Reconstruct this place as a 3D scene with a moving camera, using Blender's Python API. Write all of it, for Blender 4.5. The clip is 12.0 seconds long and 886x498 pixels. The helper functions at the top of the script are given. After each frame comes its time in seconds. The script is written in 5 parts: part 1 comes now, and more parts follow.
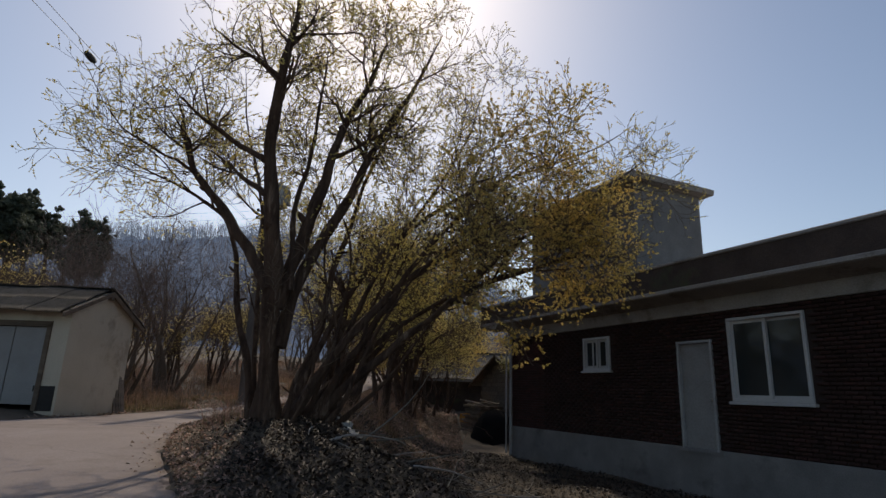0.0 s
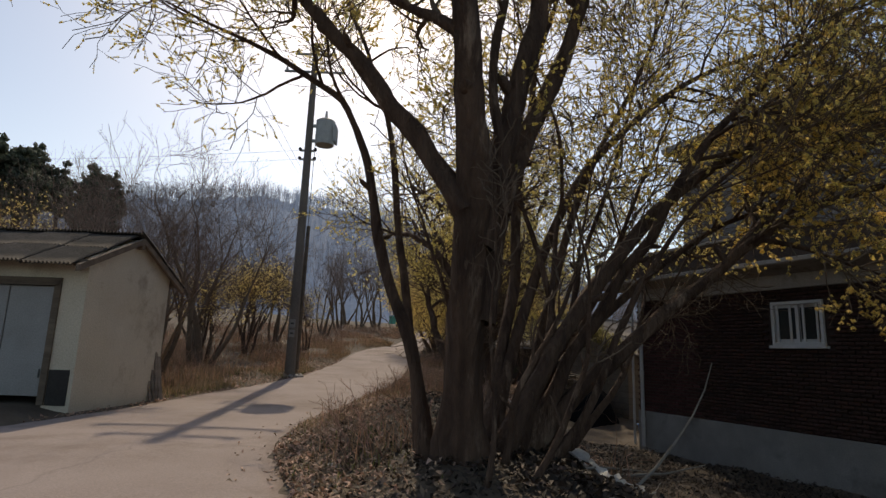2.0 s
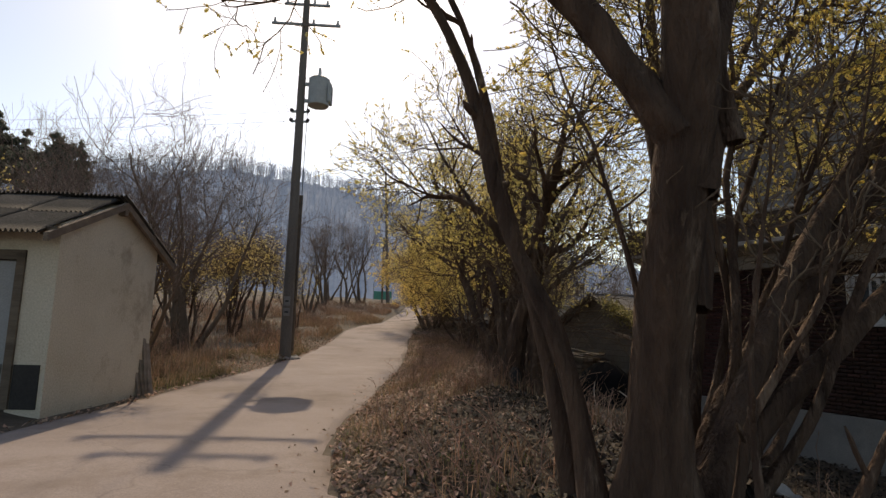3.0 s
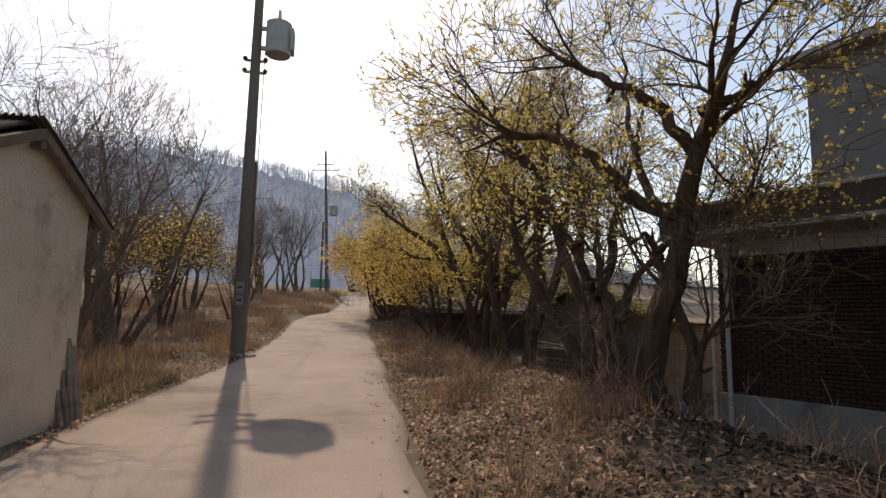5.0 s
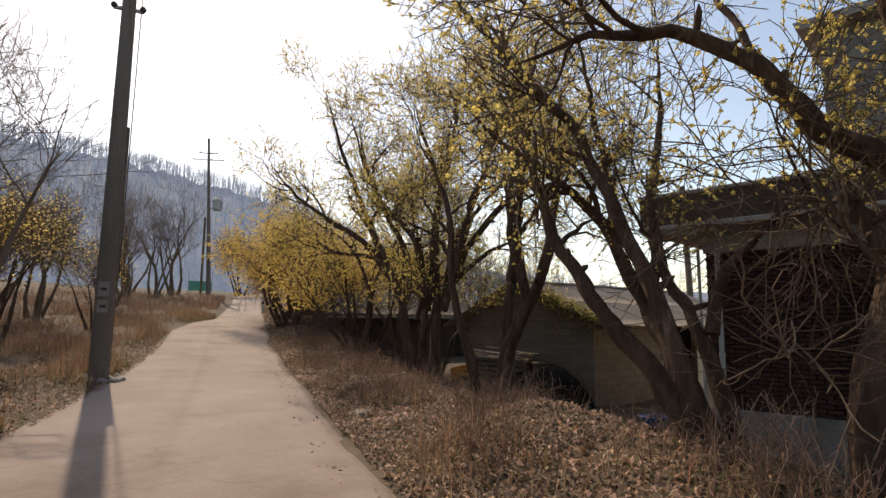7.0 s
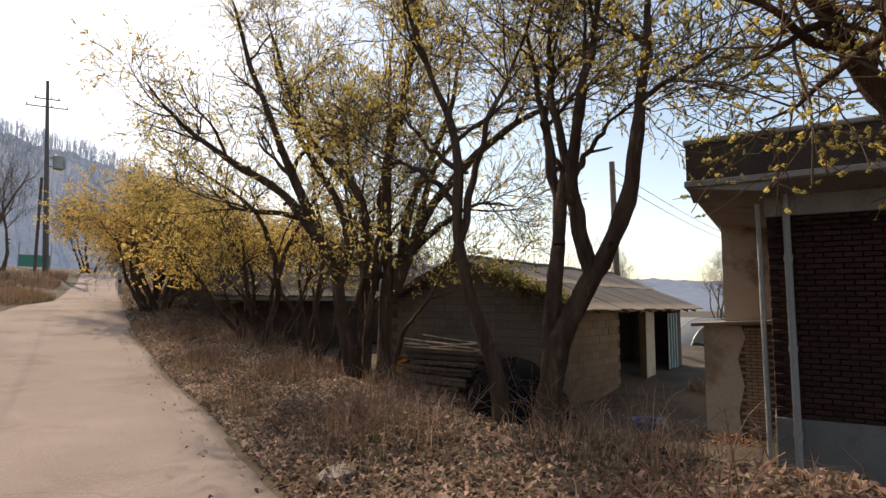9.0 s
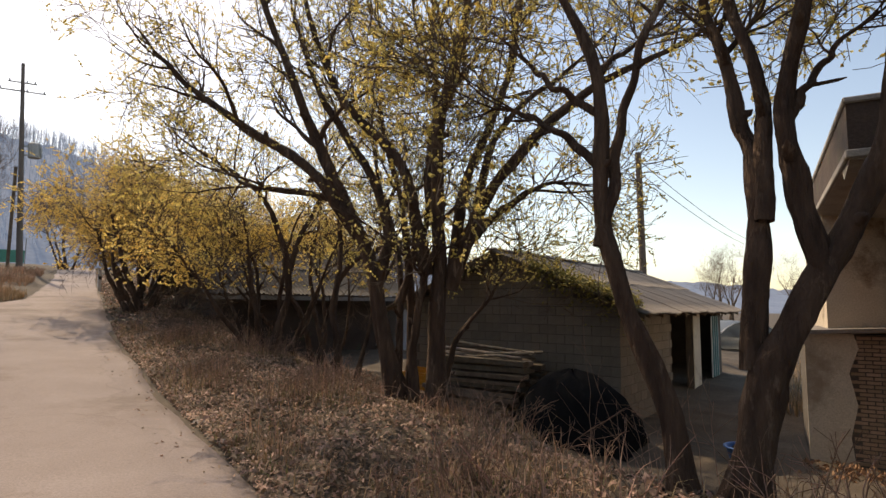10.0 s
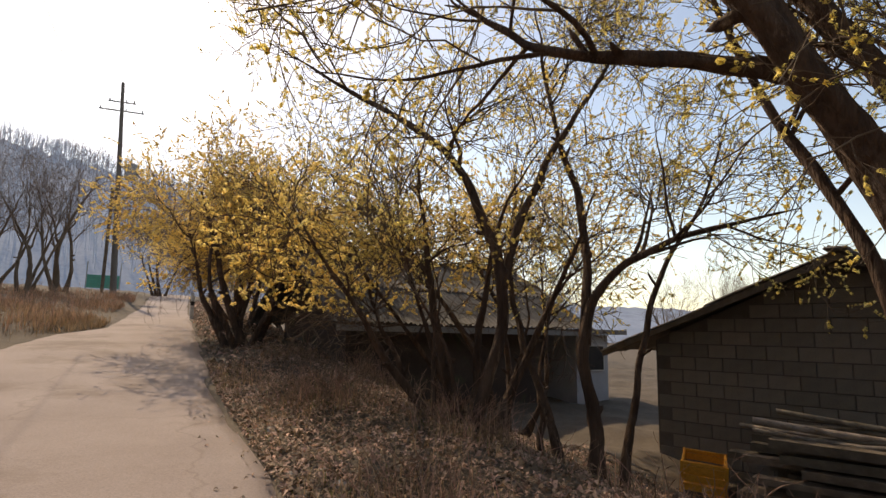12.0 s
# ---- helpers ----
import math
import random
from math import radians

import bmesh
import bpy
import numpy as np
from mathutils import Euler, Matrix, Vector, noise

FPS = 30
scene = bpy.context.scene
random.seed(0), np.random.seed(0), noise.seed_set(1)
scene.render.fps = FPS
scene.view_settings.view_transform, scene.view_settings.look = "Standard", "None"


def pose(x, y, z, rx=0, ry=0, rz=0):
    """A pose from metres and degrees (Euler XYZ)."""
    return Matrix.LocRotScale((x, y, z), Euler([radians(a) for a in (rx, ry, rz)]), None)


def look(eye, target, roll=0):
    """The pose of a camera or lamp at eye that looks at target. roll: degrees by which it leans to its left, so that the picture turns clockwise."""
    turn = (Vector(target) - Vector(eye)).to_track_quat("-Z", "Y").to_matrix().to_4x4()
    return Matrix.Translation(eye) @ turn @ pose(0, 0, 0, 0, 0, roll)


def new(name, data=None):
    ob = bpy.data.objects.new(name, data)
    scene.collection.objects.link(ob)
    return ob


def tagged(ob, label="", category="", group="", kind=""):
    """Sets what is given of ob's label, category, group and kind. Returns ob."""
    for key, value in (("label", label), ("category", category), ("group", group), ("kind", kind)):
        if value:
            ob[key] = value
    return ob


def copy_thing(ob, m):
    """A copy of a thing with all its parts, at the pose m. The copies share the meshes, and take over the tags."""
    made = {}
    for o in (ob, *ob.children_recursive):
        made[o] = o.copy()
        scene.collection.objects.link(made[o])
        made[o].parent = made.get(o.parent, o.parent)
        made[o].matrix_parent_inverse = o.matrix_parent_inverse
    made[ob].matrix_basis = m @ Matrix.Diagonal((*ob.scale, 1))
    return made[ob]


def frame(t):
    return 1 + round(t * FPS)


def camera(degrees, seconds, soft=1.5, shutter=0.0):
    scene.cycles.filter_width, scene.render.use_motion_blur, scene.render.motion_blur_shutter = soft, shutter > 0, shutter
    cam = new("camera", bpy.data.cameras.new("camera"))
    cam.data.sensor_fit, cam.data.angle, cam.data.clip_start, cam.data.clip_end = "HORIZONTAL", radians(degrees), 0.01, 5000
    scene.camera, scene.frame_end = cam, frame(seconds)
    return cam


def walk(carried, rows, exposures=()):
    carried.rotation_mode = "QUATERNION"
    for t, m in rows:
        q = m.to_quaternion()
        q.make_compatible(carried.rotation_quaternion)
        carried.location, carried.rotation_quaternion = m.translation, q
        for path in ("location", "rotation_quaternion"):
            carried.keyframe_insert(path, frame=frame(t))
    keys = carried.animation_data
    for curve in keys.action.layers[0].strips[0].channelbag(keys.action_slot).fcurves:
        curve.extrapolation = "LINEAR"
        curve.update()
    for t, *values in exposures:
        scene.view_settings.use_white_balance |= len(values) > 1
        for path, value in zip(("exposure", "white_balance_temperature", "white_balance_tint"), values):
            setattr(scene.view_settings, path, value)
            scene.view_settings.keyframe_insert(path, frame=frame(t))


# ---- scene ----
cam = camera(76.9, 12.0, 1.45)
PATH = [
    (0, (-0.64, 0.127, 1.244), (-0.58, 2.063, 1.744), 1.9),
    (0.5, (-1.239, 1.161, 1.294), (-1.205, 3.102, 1.776), 2.1),
    (1, (-1.852, 2.187, 1.406), (-1.837, 4.137, 1.853), 2.1),
    (1.5, (-2.473, 3.148, 1.49), (-2.449, 5.104, 1.903), 2.1),
    (2, (-3.11, 4.083, 1.574), (-3.073, 6.049, 1.938), 2.0),
    (2.5, (-3.693, 4.965, 1.623), (-3.61, 6.939, 1.934), 1.8),
    (3, (-4.129, 5.651, 1.687), (-4.002, 7.627, 1.964), 1.4),
    (3.5, (-4.493, 6.321, 1.699), (-4.296, 8.296, 1.944), 1.0),
    (3.7, (-4.641, 6.568, 1.707), (-4.431, 8.543, 1.945), 0.9),
    (5.3, (-5.697, 8.686, 1.692), (-5.265, 10.624, 1.937), 1.1),
    (5.5, (-5.764, 8.957, 1.703), (-5.304, 10.888, 1.948), 1.0),
    (6, (-5.914, 9.642, 1.735), (-5.361, 11.547, 1.993), 0.8),
    (6.5, (-6.007, 10.321, 1.754), (-5.346, 12.193, 2.003), 0.5),
    (6.7, (-6.024, 10.583, 1.763), (-5.324, 12.439, 2.018), 0.4),
    (8.3, (-6.03, 13.37, 1.802), (-4.973, 15.055, 2.029), 0.3),
    (8.5, (-5.976, 13.773, 1.799), (-4.899, 15.443, 2.023), 0.2),
    (9, (-5.866, 14.752, 1.794), (-4.714, 16.375, 1.993), 0.3),
    (9.5, (-5.768, 15.811, 1.815), (-4.575, 17.404, 2.014), 0.6),
    (10, (-5.665, 16.945, 1.824), (-4.471, 18.537, 2.022), 0.6),
    (10.5, (-5.558, 18.277, 1.834), (-4.4, 19.892, 2.051), 0.7),
    (11, (-5.432, 19.733, 1.87), (-4.292, 21.36, 2.104), 0.6),
    (11.5, (-5.298, 21.191, 1.876), (-4.227, 22.857, 2.155), 0.8),
    (12, (-5.147, 22.63, 1.881), (-4.178, 24.354, 2.183), 1.2),
]
EXPOSURES = [(0, -0.5, 6800, 11), (1.5, -0.25, 7200, 11), (2.5, 0.0, 7650, 11), (3.5, 0.22, 7900, 12), (6, 0.42, 8050, 13), (9, 0.6, 7950, 13), (12, 0.52, 8250, 14)]
walk(cam, [(t, look(e, g, r)) for t, e, g, r in PATH], EXPOSURES)

# ---- world and sun ----
SUN_AZ, SUN_EL = 8.1, 42.0           # degrees left of +y, degrees up
sunvec = Vector((-math.sin(radians(SUN_AZ)) * math.cos(radians(SUN_EL)),
                 math.cos(radians(SUN_AZ)) * math.cos(radians(SUN_EL)), math.sin(radians(SUN_EL))))
world = bpy.data.worlds.new("sky")
scene.world = world
world.use_nodes = True
wn = world.node_tree
sky = wn.nodes.new("ShaderNodeTexSky")
sky.sky_type = "NISHITA"
sky.sun_disc = False
sky.sun_elevation = radians(SUN_EL)
sky.sun_rotation = radians(360 - SUN_AZ)
sky.air_density, sky.dust_density, sky.ozone_density = 1.0, 0.85, 0.4
wn.links.new(sky.outputs[0], wn.nodes["Background"].inputs[0])
wn.nodes["Background"].inputs[1].default_value = 0.15
sun = new("sun", bpy.data.lights.new("sun", "SUN"))
sun.data.energy, sun.data.angle, sun.data.color = 2.7, radians(0.53), (1.0, 0.9, 0.75)
sun.matrix_world = look(tuple(sunvec * 60), (0, 0, 0))


# ---- materials ----
def mat(name, c1, c2, scale=3.0, rough=0.85, bump=0.3, fine=40.0, metal=0.0, pieces=0.0, islands=0.0,
        stain=None, stain_scale=0.7, stain_at=0.55, stretch=(1, 1, 1), through_light=0.0, spec=0.3, glow=None, depth=0.02):
    m = bpy.data.materials.new(name)
    m.use_nodes = True
    t = m.node_tree
    b = t.nodes["Principled BSDF"]
    out = t.nodes["Material Output"]
    co = t.nodes.new("ShaderNodeTexCoord")
    mp = t.nodes.new("ShaderNodeMapping")
    mp.inputs["Scale"].default_value = stretch
    t.links.new(co.outputs["Object"], mp.inputs[0])

    def tex(s, detail=6.0, rough_=0.6):
        n = t.nodes.new("ShaderNodeTexNoise")
        n.inputs["Scale"].default_value = s
        n.inputs["Detail"].default_value = detail
        n.inputs["Roughness"].default_value = rough_
        t.links.new(mp.outputs[0], n.inputs["Vector"])
        return n.outputs["Fac"]

    def mix(kind, fac, a, c):
        n = t.nodes.new("ShaderNodeMix")
        n.data_type, n.blend_type = "RGBA", kind
        for sock, val in ((n.inputs[0], fac), (n.inputs[6], a), (n.inputs[7], c)):
            if isinstance(val, (int, float)):
                sock.default_value = val
            elif isinstance(val, tuple):
                sock.default_value = (*val, 1.0)
            else:
                t.links.new(val, sock)
        return n.outputs[2]

    def ramp(src, lo, hi):
        n = t.nodes.new("ShaderNodeMapRange")
        n.inputs[1].default_value, n.inputs[2].default_value = lo, hi
        t.links.new(src, n.inputs[0])
        return n.outputs[0]

    col = mix("MIX", ramp(tex(scale), 0.3, 0.7), c1, c2)
    f = tex(fine, 4.0)
    col = mix("MULTIPLY", 0.55, col, mix("MIX", ramp(f, 0.25, 0.75), (0.55, 0.55, 0.55), (1.3, 1.3, 1.3)))
    if stain:
        col = mix("MIX", ramp(tex(stain_scale, 8.0, 0.7), stain_at, stain_at + 0.14), col, stain)
    for amount, node, sock in ((pieces, "ShaderNodeObjectInfo", "Random"), (islands, "ShaderNodeNewGeometry", "Random Per Island")):
        if amount:
            n = t.nodes.new(node)
            v = t.nodes.new("ShaderNodeHueSaturation")
            t.links.new(ramp_out(t, n.outputs[sock], 1 - amount, 1 + amount), v.inputs["Value"])
            t.links.new(ramp_out(t, n.outputs[sock], 0.5 + 0.03 * amount, 0.5 - 0.03 * amount), v.inputs["Hue"])
            t.links.new(col, v.inputs["Color"])
            col = v.outputs[0]
    t.links.new(col, b.inputs["Base Color"])
    b.inputs["Roughness"].default_value = rough
    b.inputs["Metallic"].default_value = metal
    b.inputs["Specular IOR Level"].default_value = spec
    if bump:
        n = t.nodes.new("ShaderNodeBump")
        n.inputs["Strength"].default_value = bump
        n.inputs["Distance"].default_value = depth
        t.links.new(f, n.inputs["Height"])
        t.links.new(n.outputs[0], b.inputs["Normal"])
    if through_light:
        tr = t.nodes.new("ShaderNodeBsdfTranslucent")
        t.links.new(col, tr.inputs[0])
        ms = t.nodes.new("ShaderNodeMixShader")
        ms.inputs[0].default_value = through_light
        t.links.new(b.outputs[0], ms.inputs[1])
        t.links.new(tr.outputs[0], ms.inputs[2])
        t.links.new(ms.outputs[0], out.inputs[0])
    if glow:
        b.inputs["Emission Color"].default_value = (*glow[:3], 1)
        b.inputs["Emission Strength"].default_value = glow[3]
    return m


def ramp_out(t, src, lo, hi):
    n = t.nodes.new("ShaderNodeMapRange")
    n.inputs[3].default_value, n.inputs[4].default_value = lo, hi
    t.links.new(src, n.inputs[0])
    return n.outputs[0]


M_SOIL = mat("soil", (0.075, 0.056, 0.04), (0.145, 0.112, 0.08), 1.3, 0.95, 0.8, 30, stain=(0.07, 0.055, 0.04), stain_scale=0.5)
M_ROAD = mat("old_concrete", (0.26, 0.205, 0.182), (0.345, 0.28, 0.252), 0.6, 0.9, 0.35, 60, stain=(0.2, 0.152, 0.126), stain_scale=0.4, stain_at=0.52)
M_LEAF = mat("dry_leaves", (0.15, 0.094, 0.066), (0.43, 0.305, 0.22), 2, 0.8, 0, 60, islands=0.75, through_light=0.25)
# near-black copy of the leaves: shade under trees and house put in colour
M_LEAF_SHADE = mat("shade_dark_leaves", (0.022, 0.016, 0.012), (0.07, 0.05, 0.036), 2, 0.7, 0, 60, islands=0.75, through_light=0.1)
M_STRAW = mat("dry_grass", (0.28, 0.185, 0.105), (0.42, 0.305, 0.185), 0.5, 0.8, 0, 30, islands=0.4, through_light=0.3)
M_RUST = mat("russet_grass", (0.27, 0.145, 0.09), (0.42, 0.29, 0.185), 0.35, 0.85, 0, 30, islands=0.55, through_light=0.3)
M_GREEN = mat("green_shoots", (0.12, 0.14, 0.04), (0.2, 0.2, 0.07), 0.8, 0.7, 0, 30, islands=0.4, through_light=0.3)
M_BARK = mat("rough_bark", (0.045, 0.026, 0.018), (0.13, 0.08, 0.053), 7, 0.95, 1.0, 17, stain=(0.27, 0.19, 0.135), stain_scale=6, stain_at=0.57, stretch=(1, 1, 0.2), depth=0.09)
M_TWIG = mat("twig_bark", (0.11, 0.075, 0.05), (0.18, 0.13, 0.09), 2, 0.9, 0.3, 20)
M_BARE = mat("grey_twigs", (0.15, 0.105, 0.085), (0.24, 0.175, 0.145), 0.4, 0.9, 0, 20)
M_BLOOM = mat("yellow_blossom", (0.86, 0.7, 0.2), (0.95, 0.82, 0.36), 1.2, 0.7, 0, 20, islands=0.2, through_light=0.8)
M_BLOOM2 = mat("deep_yellow_blossom", (0.9, 0.67, 0.2), (0.96, 0.79, 0.34), 0.6, 0.7, 0, 20, islands=0.2, through_light=0.84)
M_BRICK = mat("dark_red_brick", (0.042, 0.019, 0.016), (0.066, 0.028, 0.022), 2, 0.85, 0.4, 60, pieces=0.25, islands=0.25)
M_MORTAR = mat("dark_mortar", (0.04, 0.026, 0.022), (0.06, 0.04, 0.033), 3, 0.95, 0.3, 50)
M_PLINTH = mat("grey_plaster", (0.18, 0.168, 0.158), (0.26, 0.245, 0.23), 1.5, 0.9, 0.3, 50, stain=(0.14, 0.13, 0.12), stain_scale=1.0)
M_CREAM = mat("cream_render", (0.53, 0.455, 0.345), (0.62, 0.545, 0.43), 1.2, 0.92, 0.3, 45, stain=(0.33, 0.26, 0.19), stain_scale=0.8, stain_at=0.53)
M_OCHRE = mat("stained_render", (0.5, 0.42, 0.31), (0.6, 0.5, 0.38), 1.4, 0.92, 0.4, 45, stain=(0.2, 0.14, 0.09), stain_scale=1.3, stain_at=0.53)
M_FASCIA = mat("dark_fascia", (0.06, 0.042, 0.034), (0.1, 0.07, 0.055), 1.6, 0.9, 0.5, 40, stain=(0.08, 0.085, 0.045), stain_scale=1.2)
M_EAVE = mat("weathered_concrete", (0.3, 0.27, 0.24), (0.4, 0.36, 0.32), 1.5, 0.95, 0.5, 40, stain=(0.15, 0.13, 0.11), stain_scale=1.1)
M_WHITE = mat("white_paint", (0.46, 0.45, 0.43), (0.56, 0.55, 0.53), 2, 0.5, 0.1, 60)
M_DOOR = mat("grey_painted_door", (0.25, 0.24, 0.23), (0.32, 0.31, 0.3), 2, 0.55, 0.1, 50)
M_DARK = mat("inner_shade_and_black", (0.03, 0.027, 0.025), (0.05, 0.045, 0.04), 2, 0.9, 0.2, 30)
M_PIPE = mat("grey_pipe", (0.33, 0.32, 0.31), (0.42, 0.41, 0.4), 2, 0.5, 0.1, 40)
M_BLOCK = mat("concrete_block", (0.16, 0.136, 0.112), (0.26, 0.22, 0.18), 1.6, 0.95, 0.6, 70, pieces=0.12)
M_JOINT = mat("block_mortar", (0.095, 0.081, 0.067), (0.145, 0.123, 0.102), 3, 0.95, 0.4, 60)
M_SLATE = mat("cement_slate", (0.17, 0.15, 0.13), (0.26, 0.23, 0.205), 1.2, 0.95, 0.5, 50, pieces=0.1, stain=(0.16, 0.14, 0.12), stain_scale=1.5)
M_SLATE_OLD = mat("mossy_slate", (0.05, 0.045, 0.04), (0.1, 0.09, 0.08), 1.8, 0.95, 0.6, 40, pieces=0.15, stain=(0.28, 0.25, 0.21), stain_scale=1.6, stain_at=0.58)
M_TIMBER = mat("old_timber", (0.1, 0.075, 0.055), (0.19, 0.145, 0.105), 2, 0.9, 0.6, 40, pieces=0.35, stretch=(0.3, 3, 3))
M_PLANK = mat("grey_plank", (0.12, 0.095, 0.075), (0.28, 0.235, 0.19), 2, 0.9, 0.5, 40, pieces=0.4, stretch=(0.2, 3, 3))
M_TARP = mat("black_plastic", (0.01, 0.01, 0.011), (0.016, 0.016, 0.017), 2, 1.0, 0.4, 20, spec=0.02)
M_CRATE = mat("orange_plastic", (0.55, 0.24, 0.03), (0.65, 0.3, 0.04), 3, 0.5, 0.1, 30)
M_BLUE = mat("blue_plastic", (0.03, 0.12, 0.36), (0.04, 0.16, 0.44), 3, 0.4, 0.1, 30)
M_TEAL = mat("teal_stripe", (0.05, 0.17, 0.17), (0.07, 0.22, 0.22), 3, 0.6, 0.1, 30)
M_POLE = mat("concrete_pole", (0.125, 0.106, 0.092), (0.18, 0.155, 0.135), 1.5, 0.9, 0.4, 40, stretch=(1, 1, 0.3))
M_STEEL = mat("galvanised_steel", (0.28, 0.28, 0.27), (0.36, 0.36, 0.35), 3, 0.55, 0.1, 40, metal=0.6)
M_WIRE = mat("black_cable", (0.03, 0.03, 0.03), (0.05, 0.05, 0.05), 2, 0.6, 0, 30)
M_TRAFO = mat("grey_transformer", (0.32, 0.33, 0.32), (0.4, 0.41, 0.4), 3, 0.6, 0.2, 40)
M_DEAD = mat("bleached_sticks", (0.22, 0.19, 0.16), (0.36, 0.32, 0.28), 2, 0.9, 0.2, 30, islands=0.4)
M_CANE = mat("bramble_cane", (0.22, 0.12, 0.085), (0.36, 0.24, 0.17), 0.6, 0.8, 0, 20, islands=0.5)
M_IVY = mat("creeper_leaves", (0.22, 0.2, 0.06), (0.36, 0.3, 0.1), 2, 0.7, 0, 30, islands=0.4, through_light=0.35)
M_PINE = mat("pine_needles", (0.07, 0.09, 0.065), (0.12, 0.135, 0.095), 0.5, 0.8, 0, 5, islands=0.35, through_light=0.35)
# blue haze of distance is put into these two as colour and weak emission
M_MOUNT_HAZE = mat("forest_slope_haze_glow", (0.115, 0.125, 0.145), (0.19, 0.2, 0.225), 0.06, 1.0, 0.0, 0.9, stain=(0.09, 0.105, 0.12), stain_scale=0.03, glow=(0.2, 0.34, 0.62, 0.19))
M_RIDGE_HAZE = mat("ridge_trees_haze_glow", (0.17, 0.175, 0.19), (0.26, 0.26, 0.28), 0.05, 1.0, 0.0, 0.5, islands=0.3, glow=(0.3, 0.42, 0.66, 0.24))
M_GRNFENCE = mat("green_mesh_fence", (0.08, 0.3, 0.22), (0.1, 0.36, 0.27), 2, 0.7, 0, 30)
M_VINYL = mat("greenhouse_vinyl", (0.6, 0.6, 0.58), (0.7, 0.7, 0.68), 1, 0.4, 0.1, 20, through_light=0.4)
M_EARTH = mat("orange_clay_rubble", (0.26, 0.14, 0.08), (0.36, 0.21, 0.12), 3, 0.95, 0.8, 30)
M_WALLW = mat("white_wall", (0.36, 0.36, 0.37), (0.46, 0.46, 0.47), 2, 0.8, 0.1, 40)

# long thin cracks in the concrete
rt = M_ROAD.node_tree
rb = rt.nodes["Principled BSDF"]
vor = rt.nodes.new("ShaderNodeTexVoronoi")
vor.feature = "DISTANCE_TO_EDGE"
vor.inputs["Scale"].default_value = 0.23
wob_n = rt.nodes.new("ShaderNodeTexNoise")
wob_n.inputs["Scale"].default_value = 2.2
rco = rt.nodes.new("ShaderNodeTexCoord")
rmix = rt.nodes.new("ShaderNodeVectorMath")
rmix.operation = "MULTIPLY_ADD"
rmix.inputs[1].default_value = (0.7, 0.7, 0)
rt.links.new(rco.outputs["Object"], wob_n.inputs["Vector"])
rt.links.new(wob_n.outputs["Color"], rmix.inputs[0])
rt.links.new(rco.outputs["Object"], rmix.inputs[2])
rt.links.new(rmix.outputs[0], vor.inputs["Vector"])
cr_ = rt.nodes.new("ShaderNodeMapRange")
cr_.inputs[2].default_value, cr_.inputs[3].default_value, cr_.inputs[4].default_value = 0.006, 0.28, 0.0
rt.links.new(vor.outputs["Distance"], cr_.inputs[0])
cm = rt.nodes.new("ShaderNodeMix")
cm.data_type = "RGBA"
cm.inputs[7].default_value = (0.13, 0.1, 0.085, 1)
rt.links.new(cr_.outputs[0], cm.inputs[0])
rt.links.new(rb.inputs["Base Color"].links[0].from_socket, cm.inputs[6])
rt.links.new(cm.outputs[2], rb.inputs["Base Color"])

M_GLASS = bpy.data.materials.new("window_glass")
M_GLASS.use_nodes = True
gb = M_GLASS.node_tree.nodes["Principled BSDF"]
gb.inputs["Base Color"].default_value = (0.03, 0.035, 0.035, 1)
gb.inputs["Roughness"].default_value = 0.06
gb.inputs["IOR"].default_value = 1.5


# ---- mesh helpers ----
def np_mesh(name, V, F, material, smooth=False):
    V = np.ascontiguousarray(V, dtype=np.float32).reshape(-1, 3)
    F = np.ascontiguousarray(F, dtype=np.int32)
    k = F.shape[1]
    me = bpy.data.meshes.new(name)
    me.vertices.add(len(V))
    me.vertices.foreach_set("co", V.ravel())
    me.loops.add(F.size)
    me.loops.foreach_set("vertex_index", F.ravel())
    me.polygons.add(len(F))
    me.polygons.foreach_set("loop_start", np.arange(0, F.size, k, dtype=np.int32))
    me.polygons.foreach_set("loop_total", np.full(len(F), k, dtype=np.int32))
    if smooth:
        me.polygons.foreach_set("use_smooth", np.ones(len(F), dtype=bool))
    me.update(calc_edges=True)
    me.materials.append(material)
    return me


def put(name, me, parent=None, label="", m=None, kind="", category="", group=""):
    ob = new(name, me)
    if parent is not None:
        ob.parent = parent
    if m is not None:
        ob.matrix_basis = m
    return tagged(ob, label, category, group, kind)


def part(name, bm, material, parent, label="", smooth=False, m=None):
    me = bpy.data.meshes.new(name)
    bmesh.ops.recalc_face_normals(bm, faces=bm.faces)
    for f in bm.faces:
        f.smooth = smooth
    bm.to_mesh(me)
    bm.free()
    me.materials.append(material)
    return put(name, me, parent, label, m)


def thing(name, m, label, category, group="", kind=""):
    ob = new(name)
    ob.empty_display_size = 0.2
    ob.matrix_basis = m
    return tagged(ob, label, category, group, kind)


def box(bm, x0, x1, y0, y1, z0, z1, bevel=0.0):
    vs = [bm.verts.new((x, y, z)) for x in (x0, x1) for y in (y0, y1) for z in (z0, z1)]
    fs = [bm.faces.new([vs[i] for i in q]) for q in ((0, 1, 3, 2), (4, 6, 7, 5), (0, 4, 5, 1), (2, 3, 7, 6), (0, 2, 6, 4), (1, 5, 7, 3))]
    if bevel:
        es = list({e for f in fs for e in f.edges})
        bmesh.ops.bevel(bm, geom=es, offset=bevel, segments=1, affect="EDGES")
    return vs


def boxes(*specs, bevel=0.0):
    bm = bmesh.new()
    for s in specs:
        box(bm, *s, bevel=bevel)
    return bm


